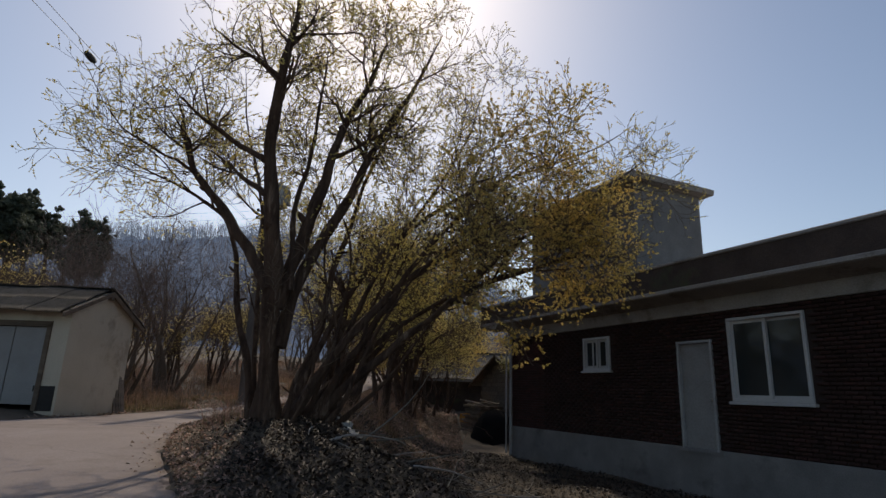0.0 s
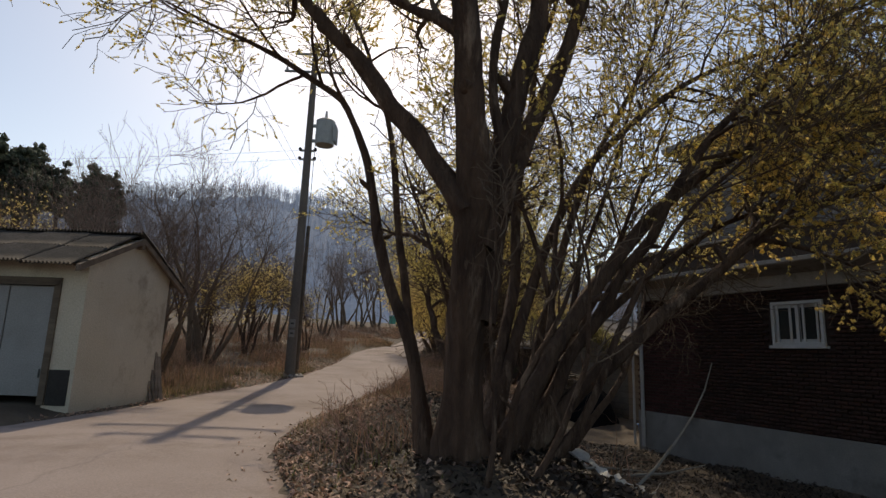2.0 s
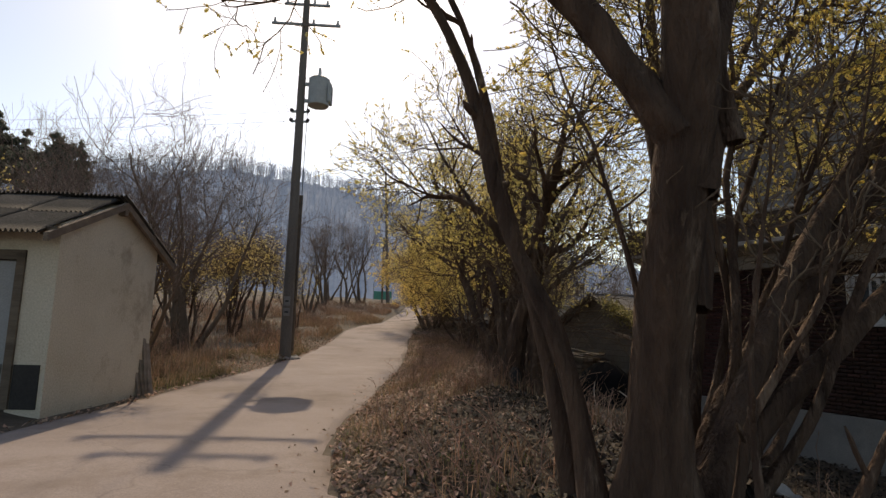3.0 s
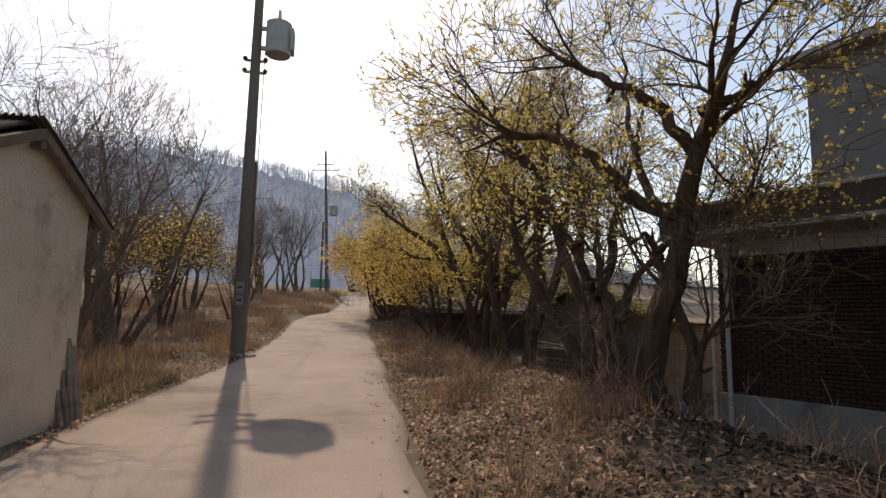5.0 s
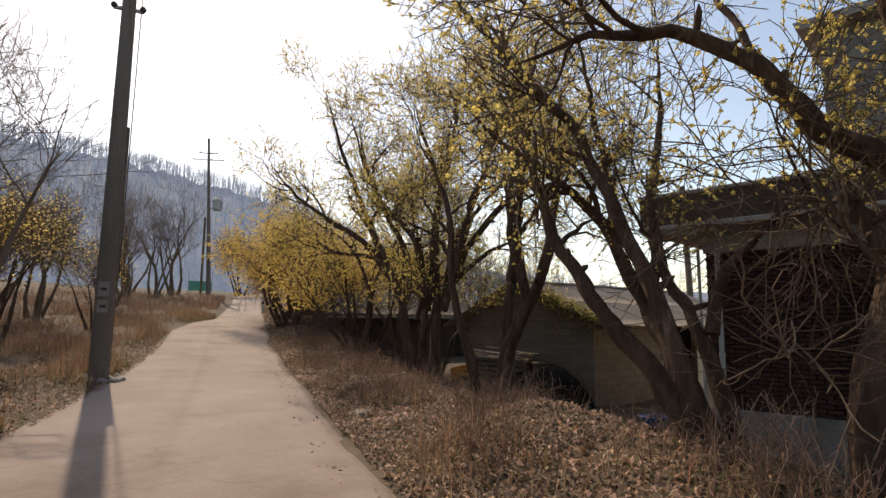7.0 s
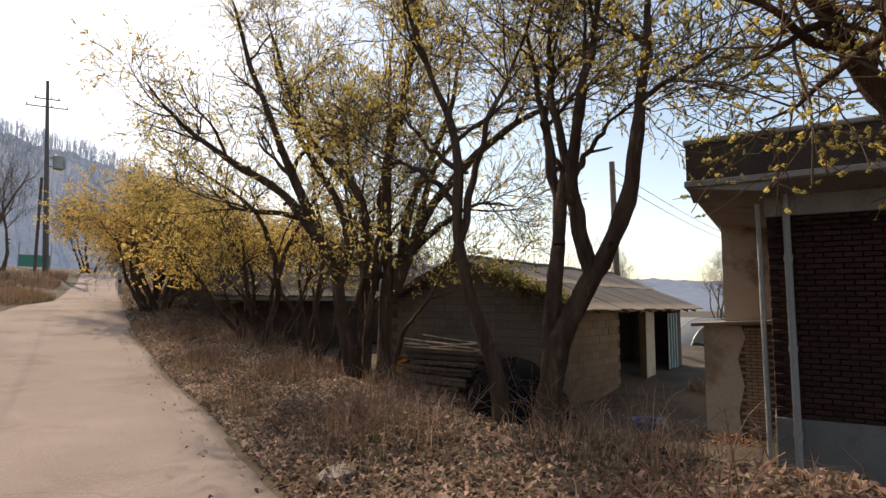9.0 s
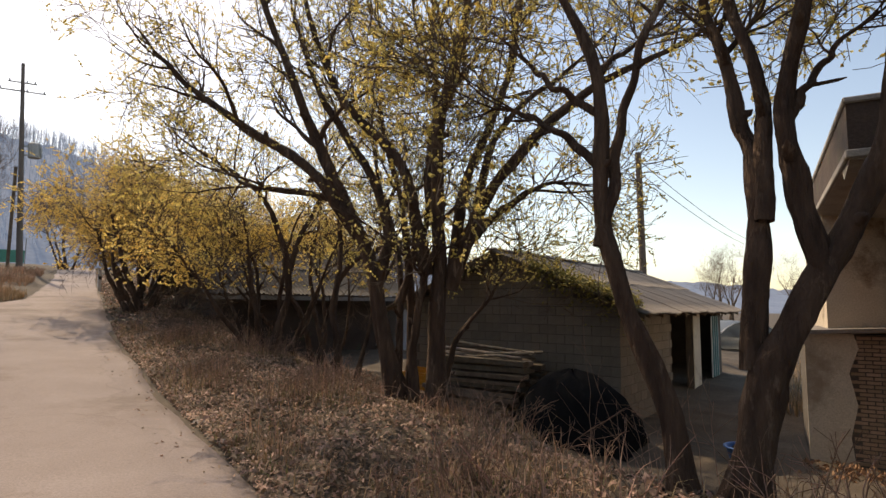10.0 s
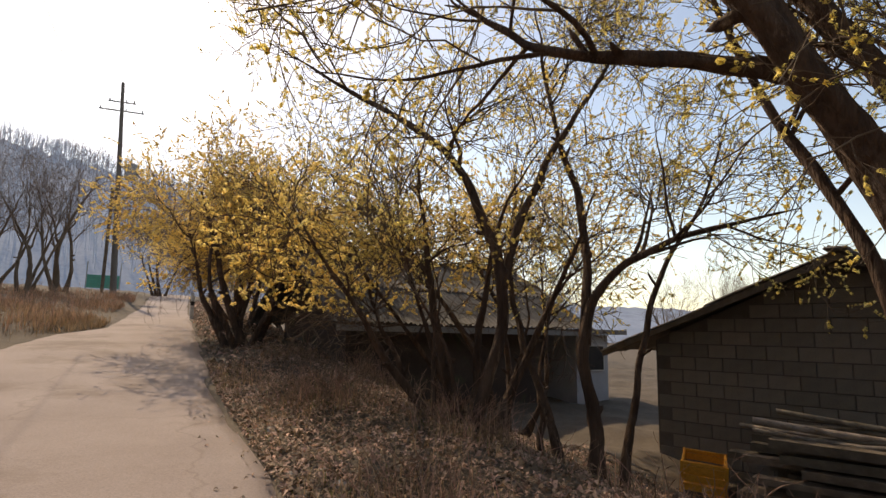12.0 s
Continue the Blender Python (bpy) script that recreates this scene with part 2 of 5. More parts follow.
def prism(bm, poly, axis, a0, a1):
    """A flat outline drawn out along an axis: x takes (y, z), y takes (x, z)."""
    def at(p, a):
        return (a, p[0], p[1]) if axis == "x" else (p[0], a, p[1]) if axis == "y" else (p[0], p[1], a)
    A = [bm.verts.new(at(p, a0)) for p in poly]
    B = [bm.verts.new(at(p, a1)) for p in poly]
    bm.faces.new(A)
    bm.faces.new(B[::-1])
    for i in range(len(poly)):
        j = (i + 1) % len(poly)
        bm.faces.new((A[i], B[i], B[j], A[j]))


def tube_mesh(P, R, sides, rng=None, rough=0.0):
    """Many tapered tubes at once: P (m, n, 3), R (m, n)."""
    m, n, _ = P.shape
    T = np.gradient(P, axis=1)
    T /= np.linalg.norm(T, axis=2, keepdims=True) + 1e-9
    D = P[:, -1] - P[:, 0]
    alt = np.where(np.abs(D[:, 2:3]) > 0.8 * np.linalg.norm(D, axis=1, keepdims=True), [[1.0, 0, 0]], [[0, 0, 1.0]])
    ref = np.cross(D, alt)
    ref /= np.linalg.norm(ref, axis=1, keepdims=True) + 1e-9
    A = np.cross(T, ref[:, None])
    A /= np.linalg.norm(A, axis=2, keepdims=True) + 1e-9
    B = np.cross(T, A)
    th = np.arange(sides) * 2 * np.pi / sides
    rr = np.repeat(R[:, :, None], sides, axis=2)
    if rough:
        ph = rng.uniform(0, 6.28, (m, 1, 1))
        along = np.arange(n)[None, :, None]
        rr = rr * (1 + rough * np.sin(3 * th + ph + 0.35 * along) + 0.5 * rough * np.sin(7 * th + 2 * ph - 0.6 * along) + 0.4 * rough * rng.standard_normal((m, n, sides)))
    V = P[:, :, None] + rr[..., None] * (np.cos(th)[None, None, :, None] * A[:, :, None] + np.sin(th)[None, None, :, None] * B[:, :, None])
    idx = np.arange(m * n * sides).reshape(m, n, sides)
    nx = np.roll(idx, -1, axis=2)
    F = np.stack([idx[:, :-1], nx[:, :-1], nx[:, 1:], idx[:, 1:]], axis=-1).reshape(-1, 4)
    return V.reshape(-1, 3), F


def cable(name, a, b, sag, radius, parent=None, label="", material=None, n=24):
    a, b = np.array(a, float), np.array(b, float)
    t = np.linspace(0, 1, n)[:, None]
    P = a + (b - a) * t - np.array([0, 0, 1.0]) * sag * 4 * t * (1 - t)
    V, F = tube_mesh(P[None], np.full((1, n), radius), 5)
    return put(name, np_mesh(name, V, F, material or M_WIRE, True), parent, label)


def smooth01(t):
    t = np.clip(t, 0, 1)
    return t * t * (3 - 2 * t)


# ---- ground and road ----
RIGHT_Y = [-40, -12, 0, 4.5, 7.3, 10, 12, 15, 18.6, 22, 28, 32, 38, 53, 65, 75, 95]
RIGHT_X = [22, 6.6, 0.5, -2.25, -3.7, -4.65, -4.85, -4.65, -4.45, -4.2, -4.0, -3.9, -3.5, -2.5, -1.4, 0.4, 8]
LEFT_Y = [-40, -12, 0, 4.5, 8, 11.2, 14.6, 17, 21, 28, 36, 39, 41, 52, 66, 75, 95]
LEFT_X = [15, 0.4, -4.6, -6.2, -7.6, -8.3, -8.2, -8.2, -8.0, -7.6, -7.2, -6.6, -5.6, -4.6, -3.8, -2.6, 4.5]
ROAD_Y = [-40, -10, 0, 8, 10, 14, 20, 25, 30, 38, 56, 70, 120]
ROAD_Z = [-1.6, -0.5, 0.0, 0.5, 0.52, 0.47, 0.47, 0.55, 0.85, 1.6, 3.1, 4.4, 6.5]


def ground_z(x, y, lumps=True):
    x, y = np.asarray(x, float), np.asarray(y, float)
    xr, xl, rz = np.interp(y, RIGHT_Y, RIGHT_X), np.interp(y, LEFT_Y, LEFT_X), np.interp(y, ROAD_Y, ROAD_Z)
    d, e = x - xr, xl - x
    yard = np.interp(y, [-20, 18, 22, 25, 29, 36, 50, 80, 200], [-0.5, -0.58, -0.6, -0.45, 0.1, 0.35, 1.2, 2.5, 3])
    yard = yard + (-0.7 - yard) * smooth01((x - 12) / 20)
    amp = np.interp(y, [0, 6, 9, 11, 16, 18, 20, 24, 28, 34, 45], [0.0, 0.4, 1.2, 1.7, 1.7, 0.9, 0.5, 0.4, 0.5, 0.6, 0.3])
    crest = np.interp(d, [0, 0.3, 0.9, 1.8, 2.8, 3.6], [0, 0.04, 0.16, 0.24, 0.16, 0])
    k = smooth01((d - 2.0) / 3.0)
    right = rz * (1 - k) + yard * k + crest * amp
    left = rz + 0.16 * smooth01(e / 1.2) + 0.018 * np.clip(e, 0, 60) + 0.05 * np.clip(e - 25, 0, 60)
    z = np.where(d > 0, right, np.where(e > 0, left, rz))
    off = np.where(d > 0, d, np.where(e > 0, e, 0))
    if lumps:
        n = 0.035 * np.sin(2.1 * x + 1.3 * np.sin(1.7 * y)) + 0.03 * np.sin(3.3 * y + 1.1 * np.sin(2.7 * x)) + 0.015 * np.sin(7.7 * x + 5.1 * y)
        z = z + n * smooth01(off / 0.6)
    return z


def gz(x, y):
    return float(ground_z(x, y))


def axis_steps(lo, hi, fine0, fine1, step):
    a = list(np.arange(fine0, fine1 + 1e-6, step))
    s, v = step, fine1
    while v < hi:
        s *= 1.22
        v += s
        a.append(v)
    s, v = step, fine0
    while v > lo:
        s *= 1.22
        v -= s
        a.insert(0, v)
    return np.array(a)


gx, gy = axis_steps(-900, 900, -13, 8, 0.22), axis_steps(-400, 1200, 2, 40, 0.25)
X, Y = np.meshgrid(gx, gy, indexing="ij")
Z = ground_z(X, Y)
inside = (X > np.interp(Y, LEFT_Y, LEFT_X) + 0.12) & (X < np.interp(Y, RIGHT_Y, RIGHT_X) - 0.12)
Z = np.where(inside, Z - 0.1, Z)
idx = np.arange(X.size).reshape(X.shape)
F = np.stack([idx[:-1, :-1], idx[1:, :-1], idx[1:, 1:], idx[:-1, 1:]], axis=-1).reshape(-1, 4)
tagged(put("ground", np_mesh("ground", np.stack([X, Y, Z], -1), F, M_SOIL, True)), "brown earth of verge, yard and winter field", "ground", kind="structure")

ry = np.arange(-38, 94, 0.3)
rng = np.random.default_rng(3)
wob = np.cumsum(rng.standard_normal((2, len(ry))) * 0.02, axis=1)
wob -= np.stack([np.convolve(w, np.ones(25) / 25, "same") for w in wob])
xl = np.interp(ry, LEFT_Y, LEFT_X) + wob[0]
xr = np.interp(ry, RIGHT_Y, RIGHT_X) + wob[1]
cols = np.array([0, 0, 0.06, 0.25, 0.5, 0.75, 0.94, 1, 1])
drop = np.array([-0.14, -0.004, 0.012, 0.022, 0.03, 0.022, 0.012, -0.004, -0.14])
RXg = xl[:, None] + (xr - xl)[:, None] * cols
RZg = np.interp(ry, ROAD_Y, ROAD_Z)[:, None] + drop
V = np.stack([RXg, np.repeat(ry[:, None], 9, 1), RZg], -1)
idx = np.arange(len(ry) * 9).reshape(len(ry), 9)
F = np.stack([idx[:-1, :-1], idx[:-1, 1:], idx[1:, 1:], idx[1:, :-1]], axis=-1).reshape(-1, 4)
tagged(put("road", np_mesh("road", V, F, M_ROAD, True)), "pale dusty concrete village lane with ragged edges", "road", kind="structure")


# ---- litter and grass ----
def leaves(name, x, y, size, lift, material, rng, label, z=None):
    n = len(x)
    z = ground_z(x, y) if z is None else z
    a = rng.uniform(0, 6.283, n)
    L = size * rng.uniform(0.6, 1.4, n)
    W = L * rng.uniform(0.35, 0.6, n)
    u = np.stack([np.cos(a), np.sin(a), rng.normal(0, 0.35, n)], -1)
    w = np.stack([-np.sin(a), np.cos(a), rng.normal(0, 0.45, n)], -1)
    c = np.stack([x, y, z + rng.uniform(0.005, lift, n)], -1)
    up = np.stack([np.zeros(n), np.zeros(n), rng.uniform(-0.2, 0.5, n) * L], -1)
    V = np.stack([c - u * L[:, None] / 2, c + w * W[:, None] / 2 + up, c + u * L[:, None] / 2, c - w * W[:, None] / 2 + up], 1)
    return put(name, np_mesh(name, V, np.arange(4 * n).reshape(n, 4), material), None, label, kind="stuff", category="leaf litter")


def blades(name, x, y, height, width, bend, material, rng, label, category="grass"):
    n = len(x)
    z = ground_z(x, y) - 0.01
    a = rng.uniform(0, 6.283, n)
    h = height * rng.uniform(0.45, 1.3, n)
    o = np.stack([np.cos(a), np.sin(a), np.zeros(n)], -1)
    s = np.stack([-np.sin(a), np.cos(a), np.zeros(n)], -1) * (width * rng.uniform(0.6, 1.4, n))[:, None]
    b = rng.uniform(0.1, 1.0, n) * bend
    base = np.stack([x, y, z], -1)
    up = np.array([0, 0, 1.0])
    p1 = base + up * (h * 0.6)[:, None] + o * (h * b * 0.3)[:, None]
    p2 = base + up * (h * (1 - 0.35 * b))[:, None] + o * (h * b)[:, None]
    V = np.stack([base - s, base + s, p1 + 0.7 * s, p1 - 0.7 * s, p2 + 0.15 * s, p2 - 0.15 * s], 1)
    k = np.arange(n)[:, None] * 6
    F = np.concatenate([k + [0, 1, 2, 3], k + [3, 2, 4, 5]])
    return put(name, np_mesh(name, V, F, material), None, label, kind="stuff", category=category)


rng = np.random.default_rng(11)


def verge_points(n, y0, y1, d0, d1, power=1.0, clump=0.0):
    y = rng.uniform(y0, y1, n)
    x = np.interp(y, RIGHT_Y, RIGHT_X) + d0 + (d1 - d0) * rng.uniform(0, 1, n) ** power
    if clump:
        keep = np.sin(2.3 * x + 1.1 * y) + np.sin(1.9 * y - 2.2 * x + 1) + rng.normal(0, 0.8, n) > clump
        x, y = x[keep], y[keep]
    return x, y


def field_points(n, y0, y1, e0, e1, clump=0.0, power=1.0):
    y = rng.uniform(y0, y1, n)
    x = np.interp(y, LEFT_Y, LEFT_X) - e0 - (e1 - e0) * rng.uniform(0, 1, n) ** power
    out = ~((x > -13) & (x < -8.25) & (y > 11.3) & (y < 15.7))
    if clump:
        out &= np.sin(1.3 * x + 0.7 * y) + np.sin(0.9 * y - 1.2 * x + 1) + rng.normal(0, 0.7, n) > clump
    return x[out], y[out]


vx, vy = verge_points(115000, 5, 34, 0.02, 5.2, 1.2)
# leaves where the trees' shade is painted in by the darker material
darkened = (vy < 13.5) & (vx - np.interp(vy, RIGHT_Y, RIGHT_X) > 0.6 + rng.normal(0, 0.35, len(vx)) + np.clip(vy - 9, 0, 9) * 0.28)
leaves("leaf_litter", vx[~darkened], vy[~darkened], 0.055, 0.06, M_LEAF, rng, "brown fallen leaves thick on the roadside bank")
leaves("leaf_litter", vx[darkened], vy[darkened], 0.05, 0.05, M_LEAF_SHADE, rng, "leaves darkened for the shade under the old trees")
leaves("leaf_scatter", *verge_points(420, 6, 30, -0.45, 0.1), 0.045, 0.02, M_LEAF, rng, "few dry leaves along the lane edge")
leaves("leaf_litter", *verge_points(14000, 34, 60, 0.05, 6), 0.11, 0.08, M_LEAF, rng, "brown fallen leaves on the far bank")
blades("dry_verge_grass", *verge_points(27000, 11, 36, 0.1, 3.5, 1.0, 0.7), 0.19, 0.005, 1.3, M_STRAW, rng, "straw-coloured dead grass tufts on the bank")
blades("russet_verge_stalks", *verge_points(14000, 9, 34, 0.3, 3.6, 1.0, 0.9), 0.34, 0.004, 0.8, M_RUST, rng, "russet dead weed stalks on the bank")
blades("green_shoots", *verge_points(16000, 8, 34, 0.05, 4.0, 1.0, 1.2), 0.11, 0.006, 0.9, M_GREEN, rng, "first green shoots among dead grass")
blades("russet_field_grass", *field_points(60000, 12, 60, 0.5, 14, 0.3, 1.4), 0.42, 0.007, 0.8, M_RUST, rng, "tall russet dead grass in the winter field")
blades("straw_field_grass", *field_points(34000, 13, 45, 0.1, 8, 0.3, 1.6), 0.26, 0.007, 1.1, M_STRAW, rng, "pale dead grass beside the lane")
blades("green_field_edge", *field_points(16000, 14, 30, 0.02, 1.6, 0.3), 0.11, 0.006, 0.9, M_GREEN, rng, "green moss and shoots by the lane edge")
leaves("leaf_scatter", *field_points(9000, 11.5, 32, -0.15, 2.0), 0.07, 0.05, M_LEAF, rng, "fallen leaves beside the lane")
y_ = rng.uniform(2, 19, 60000)
x_ = rng.uniform(-2.5, 7.5, 60000)
ok = (x_ > np.interp(y_, RIGHT_Y, RIGHT_X) + 0.3) & ((x_ - 2.2) * 0.918 + (y_ - 18.39) * 0.397 < -0.15)
leaves("leaf_litter", x_[ok], y_[ok], 0.065, 0.05, M_LEAF_SHADE, rng, "dead leaves darkened for the shade in the yard")
y_ = rng.uniform(18, 60, 44000)
x_ = 8.5 + 34 * rng.uniform(0, 1, 44000) ** 1.5
ok = (x_ - 3.83) * -0.27 + (y_ - 23.74) * 0.963 < -1.5
blades("pale_field_grass", x_[ok], y_[ok], 0.4, 0.018, 0.7, M_STRAW, rng, "pale dead grass in the field behind the houses")


# ---- trees ----
def unit(v):
    return v / (np.linalg.norm(v, axis=-1, keepdims=True) + 1e-9)


def shoot(p, d, length, r0, r1, n, wander, up, rng, droop=0.0):
    m = len(p)
    P = np.empty((m, n, 3))
    P[:, 0] = p
    step = (length / (n - 1))[:, None]
    for i in range(1, n):
        P[:, i] = P[:, i - 1] + d * step
        d = unit(d + rng.normal(0, wander, (m, 3)) + np.array([0, 0, up - droop * i / n]))
    s = np.linspace(0, 1, n)[None]
    return P, r0[:, None] * (1 - s) + r1[:, None] * s


def sprout(P, R, k, t0, t1, length, angle, n, wander, up, rng, ratio=0.6, tip=0.35, droop=0.0, rmax=1.0):
    m, N, _ = P.shape
    t = rng.uniform(t0, t1, (m, k)) * (N - 1)
    i = np.minimum(t.astype(int), N - 2)
    f = (t - i)[..., None]
    row = np.arange(m)[:, None]
    a, b = P[row, i], P[row, i + 1]
    pos = (a + (b - a) * f).reshape(-1, 3)
    tan = unit(b - a).reshape(-1, 3)
    rad = (R[row, i] * (1 - f[..., 0]) + R[row, i + 1] * f[..., 0]).ravel()
    perp = unit(np.cross(tan, rng.normal(0, 1, tan.shape)))
    ang = np.radians(rng.normal(angle, 12, len(tan)))[:, None]
    d = unit(tan * np.cos(ang) + perp * np.sin(ang) + np.array([0, 0, up]))
    L = length * rng.uniform(0.55, 1.25, len(tan)) * (1.15 - 0.45 * (t.ravel() / (N - 1)))
    r0 = np.minimum(rad * ratio, rmax)
    return shoot(pos, d, L, r0, r0 * tip, n, wander, up * 0.35, rng, droop)


def tufts(points, size, rng):
    n = len(points)
    o = np.array([[1, 0, 0], [-1, 0, 0], [0, 1, 0], [0, -1, 0], [0, 0, 1], [0, 0, -1]], float)
    s = size * rng.uniform(0.55, 1.35, (n, 1, 1))
    V = points[:, None] + (o[None] + rng.normal(0, 0.25, (n, 6, 3))) * s
    f = np.array([[0, 2, 4], [1, 3, 4], [1, 2, 5], [0, 3, 5]])
    return V.reshape(-1, 3), (np.arange(n)[:, None, None] * 6 + f[None]).reshape(-1, 3)


def along(P, k, rng, t0=0.15):
    m, N, _ = P.shape
    t = rng.uniform(t0, 1, (m, k)) * (N - 1)
    i = np.minimum(t.astype(int), N - 2)
    f = (t - i)[..., None]
    row = np.arange(m)[:, None]
    return (P[row, i] * (1 - f) + P[row, i + 1] * f).reshape(-1, 3)


def drawn(radius, axis, pts, rng, n=16):
    """A stem through a few points: (x, y, up) from the foot, or (sideways, up) along the axis."""
    q = np.array(pts, float)
    if q.shape[1] == 2:
        q = np.stack([q[:, 0] * axis[0], q[:, 0] * axis[1], q[:, 1]], -1)
    s = np.concatenate([[0], np.cumsum(np.linalg.norm(np.diff(q, axis=0), axis=1))])
    t = np.linspace(0, s[-1], n)
    c = np.stack([np.interp(t, s, q[:, i]) for i in range(3)], -1)
    k = np.ones(3) / 3
    P = np.stack([np.convolve(np.pad(c[:, i], 1, "edge"), k, "valid") for i in range(3)], -1)
    P[0], P[-1] = c[0], c[-1]
    P[:, :2] += np.cumsum(rng.normal(0, 0.02, (n, 2)), axis=0) * np.linspace(0, 1, n)[:, None]
    P[2:-1] += rng.normal(0, 0.018, (n - 3, 3))
    P = P[None]
    return P, (radius * (0.07 + 0.93 * (1 - np.linspace(0, 1, n)) ** 0.8))[None]


def tree(label, at, stems, seed, limb=2.2, k=(5, 6, 6, 3), bloom=2, bloom_size=0.022, bloom_mat=None, fork=0.35,
         bark=None, twig=None, up=0.16, category="tree", group="", spread=44, name="blossom_tree", axis=(1, 0), bloom_from=0.0):
    """stems: (dx, dy, lean x, lean y, length, radius), or (radius, [points as drawn() takes them])."""
    rng = np.random.default_rng(seed)
    z = gz(at[0], at[1]) - 0.08
    t = thing(name, pose(at[0], at[1], z), label, category, group)
    SP, SR = [], []
    for st in stems:
        if len(st) == 2:
            P, R = drawn(st[0], axis, st[1], rng)
            flare = st[1][0][-1] < 0.3
        else:
            dx, dy, lx, ly, length, r = st
            P, R = shoot(np.array([[dx, dy, 0.0]]), unit(np.array([[lx, ly, 1.0]])), np.array([length]), np.array([r]), np.array([r * 0.1]), 16, 0.1, 0.03, rng)
            flare = True
        if flare:
            R[:, 0] *= 1.5
            R[:, 1] *= 1.15
        SP.append(P)
        SR.append(R)
        fn = 46
        u0, u1 = np.linspace(0, 1, P.shape[1]), np.linspace(0, 1, fn)
        PF = np.stack([np.interp(u1, u0, P[0, :, i]) for i in range(3)], -1)
        PF[1:-1] = (PF[:-2] + 2 * PF[1:-1] + PF[2:]) / 4
        RF = np.interp(u1, u0, R[0]) * (1 + 0.05 * np.sin(u1 * 17 + seed) + 0.04 * np.sin(u1 * 41))
        V, Fq = tube_mesh(PF[None], RF[None], 18, rng, 0.125)
        put("stem", np_mesh("stem", V, Fq, bark or M_BARK, True), t)
    SP, SR = np.concatenate(SP), np.concatenate(SR)
    a, ar = sprout(SP, SR, k[0], fork, 1.0, limb, spread, 10, 0.13, up, rng, 0.6, 0.25, rmax=0.06)
    b, br = sprout(a, ar, k[1], 0.2, 1.0, limb * 0.62, 50, 7, 0.2, up * 0.7, rng, 0.6, 0.3)
    c, cr = sprout(b, br, k[2], 0.12, 1.0, limb * 0.38, 52, 5, 0.22, up * 0.7, rng, 0.6, 0.45)
    cr = np.maximum(cr, 0.0032)
    sb, sr = sprout(SP, SR, 2, 0.18, 0.6, 0.2, 60, 5, 0.05, 0.1, rng, 0.55, 0.85)
    sr[:, -1] = 0.004
    V, Fq = tube_mesh(sb, sr, 9, rng, 0.12)
    put("cut_stub", np_mesh("cut_stub", V, Fq, bark or M_BARK, True), t, kind="stuff")
    V, Fq = tube_mesh(a, ar, 8, rng, 0.06)
    put("limb", np_mesh("limb", V, Fq, bark or M_BARK, True), t, kind="stuff")
    V, Fq = tube_mesh(b, np.maximum(br, 0.005), 5)
    put("branchwork", np_mesh("branchwork", V, Fq, twig or M_TWIG, True), t, kind="stuff")
    V, Fq = tube_mesh(c, cr, 3)
    put("twig", np_mesh("twig", V, Fq, twig or M_TWIG), t, kind="stuff")
    tips = c
    if k[3]:
        e, er = sprout(c, cr, k[3], 0.15, 1.0, limb * 0.17, 45, 3, 0.12, up, rng, 0.7, 0.7)
        V, Fq = tube_mesh(e, np.maximum(er, 0.0024), 3)
        put("twiglet", np_mesh("twiglet", V, Fq, twig or M_TWIG), t, kind="stuff")
        tips = e
    if bloom:
        pts = along(tips, bloom, rng, 0.3)
        V, Fq = tufts(pts[pts[:, 2] > bloom_from], bloom_size, rng)
        put("blossom", np_mesh("blossom", V, Fq, bloom_mat or M_BLOOM), t, "small yellow blossom clusters", kind="stuff")
    return t


YELLOW = "old cornelian tree with yellow spring blossom on leafless twigs"
ROW = "blossom trees along the lane"
old_stems = []
old_stems.append((0.16, [(0, 0.15, -0.1), (0, -0.05, 0.75), (0, -0.25, 1.6), (-0.05, -0.35, 2.15), (0.1, -0.5, 2.8), (-0.2, -0.7, 3.45), (-0.15, -0.8, 4.1), (0.05, -1.05, 5.3), (0.23, -1.28, 6.77)]))
old_stems.append((0.09, [(-0.05, -0.35, 1.9), (-0.35, -0.25, 2.4), (-0.75, -0.2, 3), (-1.4, -0.1, 3.65), (-1.8, 0.05, 4.45), (-2.1, 0.2, 5.2)]))
old_stems.append((0.11, [(0.05, -0.25, 1.65), (0.2, -0.15, 2.35), (0.4, -0.05, 3.15), (0.55, 0.05, 4.05), (0.75, 0.15, 4.85), (0.95, 0.25, 5.4), (1.33, 0.44, 6.84)]))
old_stems.append((0.1, [(0.1, -0.1, 1.1), (0.2, 0.05, 2), (0.65, 0.35, 3.05), (1.05, 0.65, 4.25), (1.55, 0.95, 5.4), (1.9, 1.2, 6.15), (2.36, 1.53, 7.54)]))
old_stems.append((0.06, [(-0.25, 0.2, -0.1), (-0.25, 0.2, 0.15), (-0.45, 0.35, 0.9), (-0.8, 0.55, 1.95), (-1, 0.8, 2.9), (-1.45, 0.9, 3.55), (-2.55, 0.8, 4), (-3.4, 0.8, 4.45)]))
old_stems.append((0.075, [(0.2, 0.15, -0.1), (0.65, 0.3, 0.8), (1.1, 0.5, 1.4), (1.7, 0.7, 2.2), (2.65, 0.95, 2.95), (3.95, 1.25, 3.6), (5.4, 1.6, 4.25), (6.53, 1.87, 5.2)]))
old_stems.append((0.06, [(0.15, 0.35, -0.1), (0.4, 0.7, 0.95), (0.55, 1.15, 2.1), (0.7, 1.6, 3.35), (1, 2.15, 4.85), (1.7, 2.95, 6.75), (2.07, 3.37, 8.14)]))
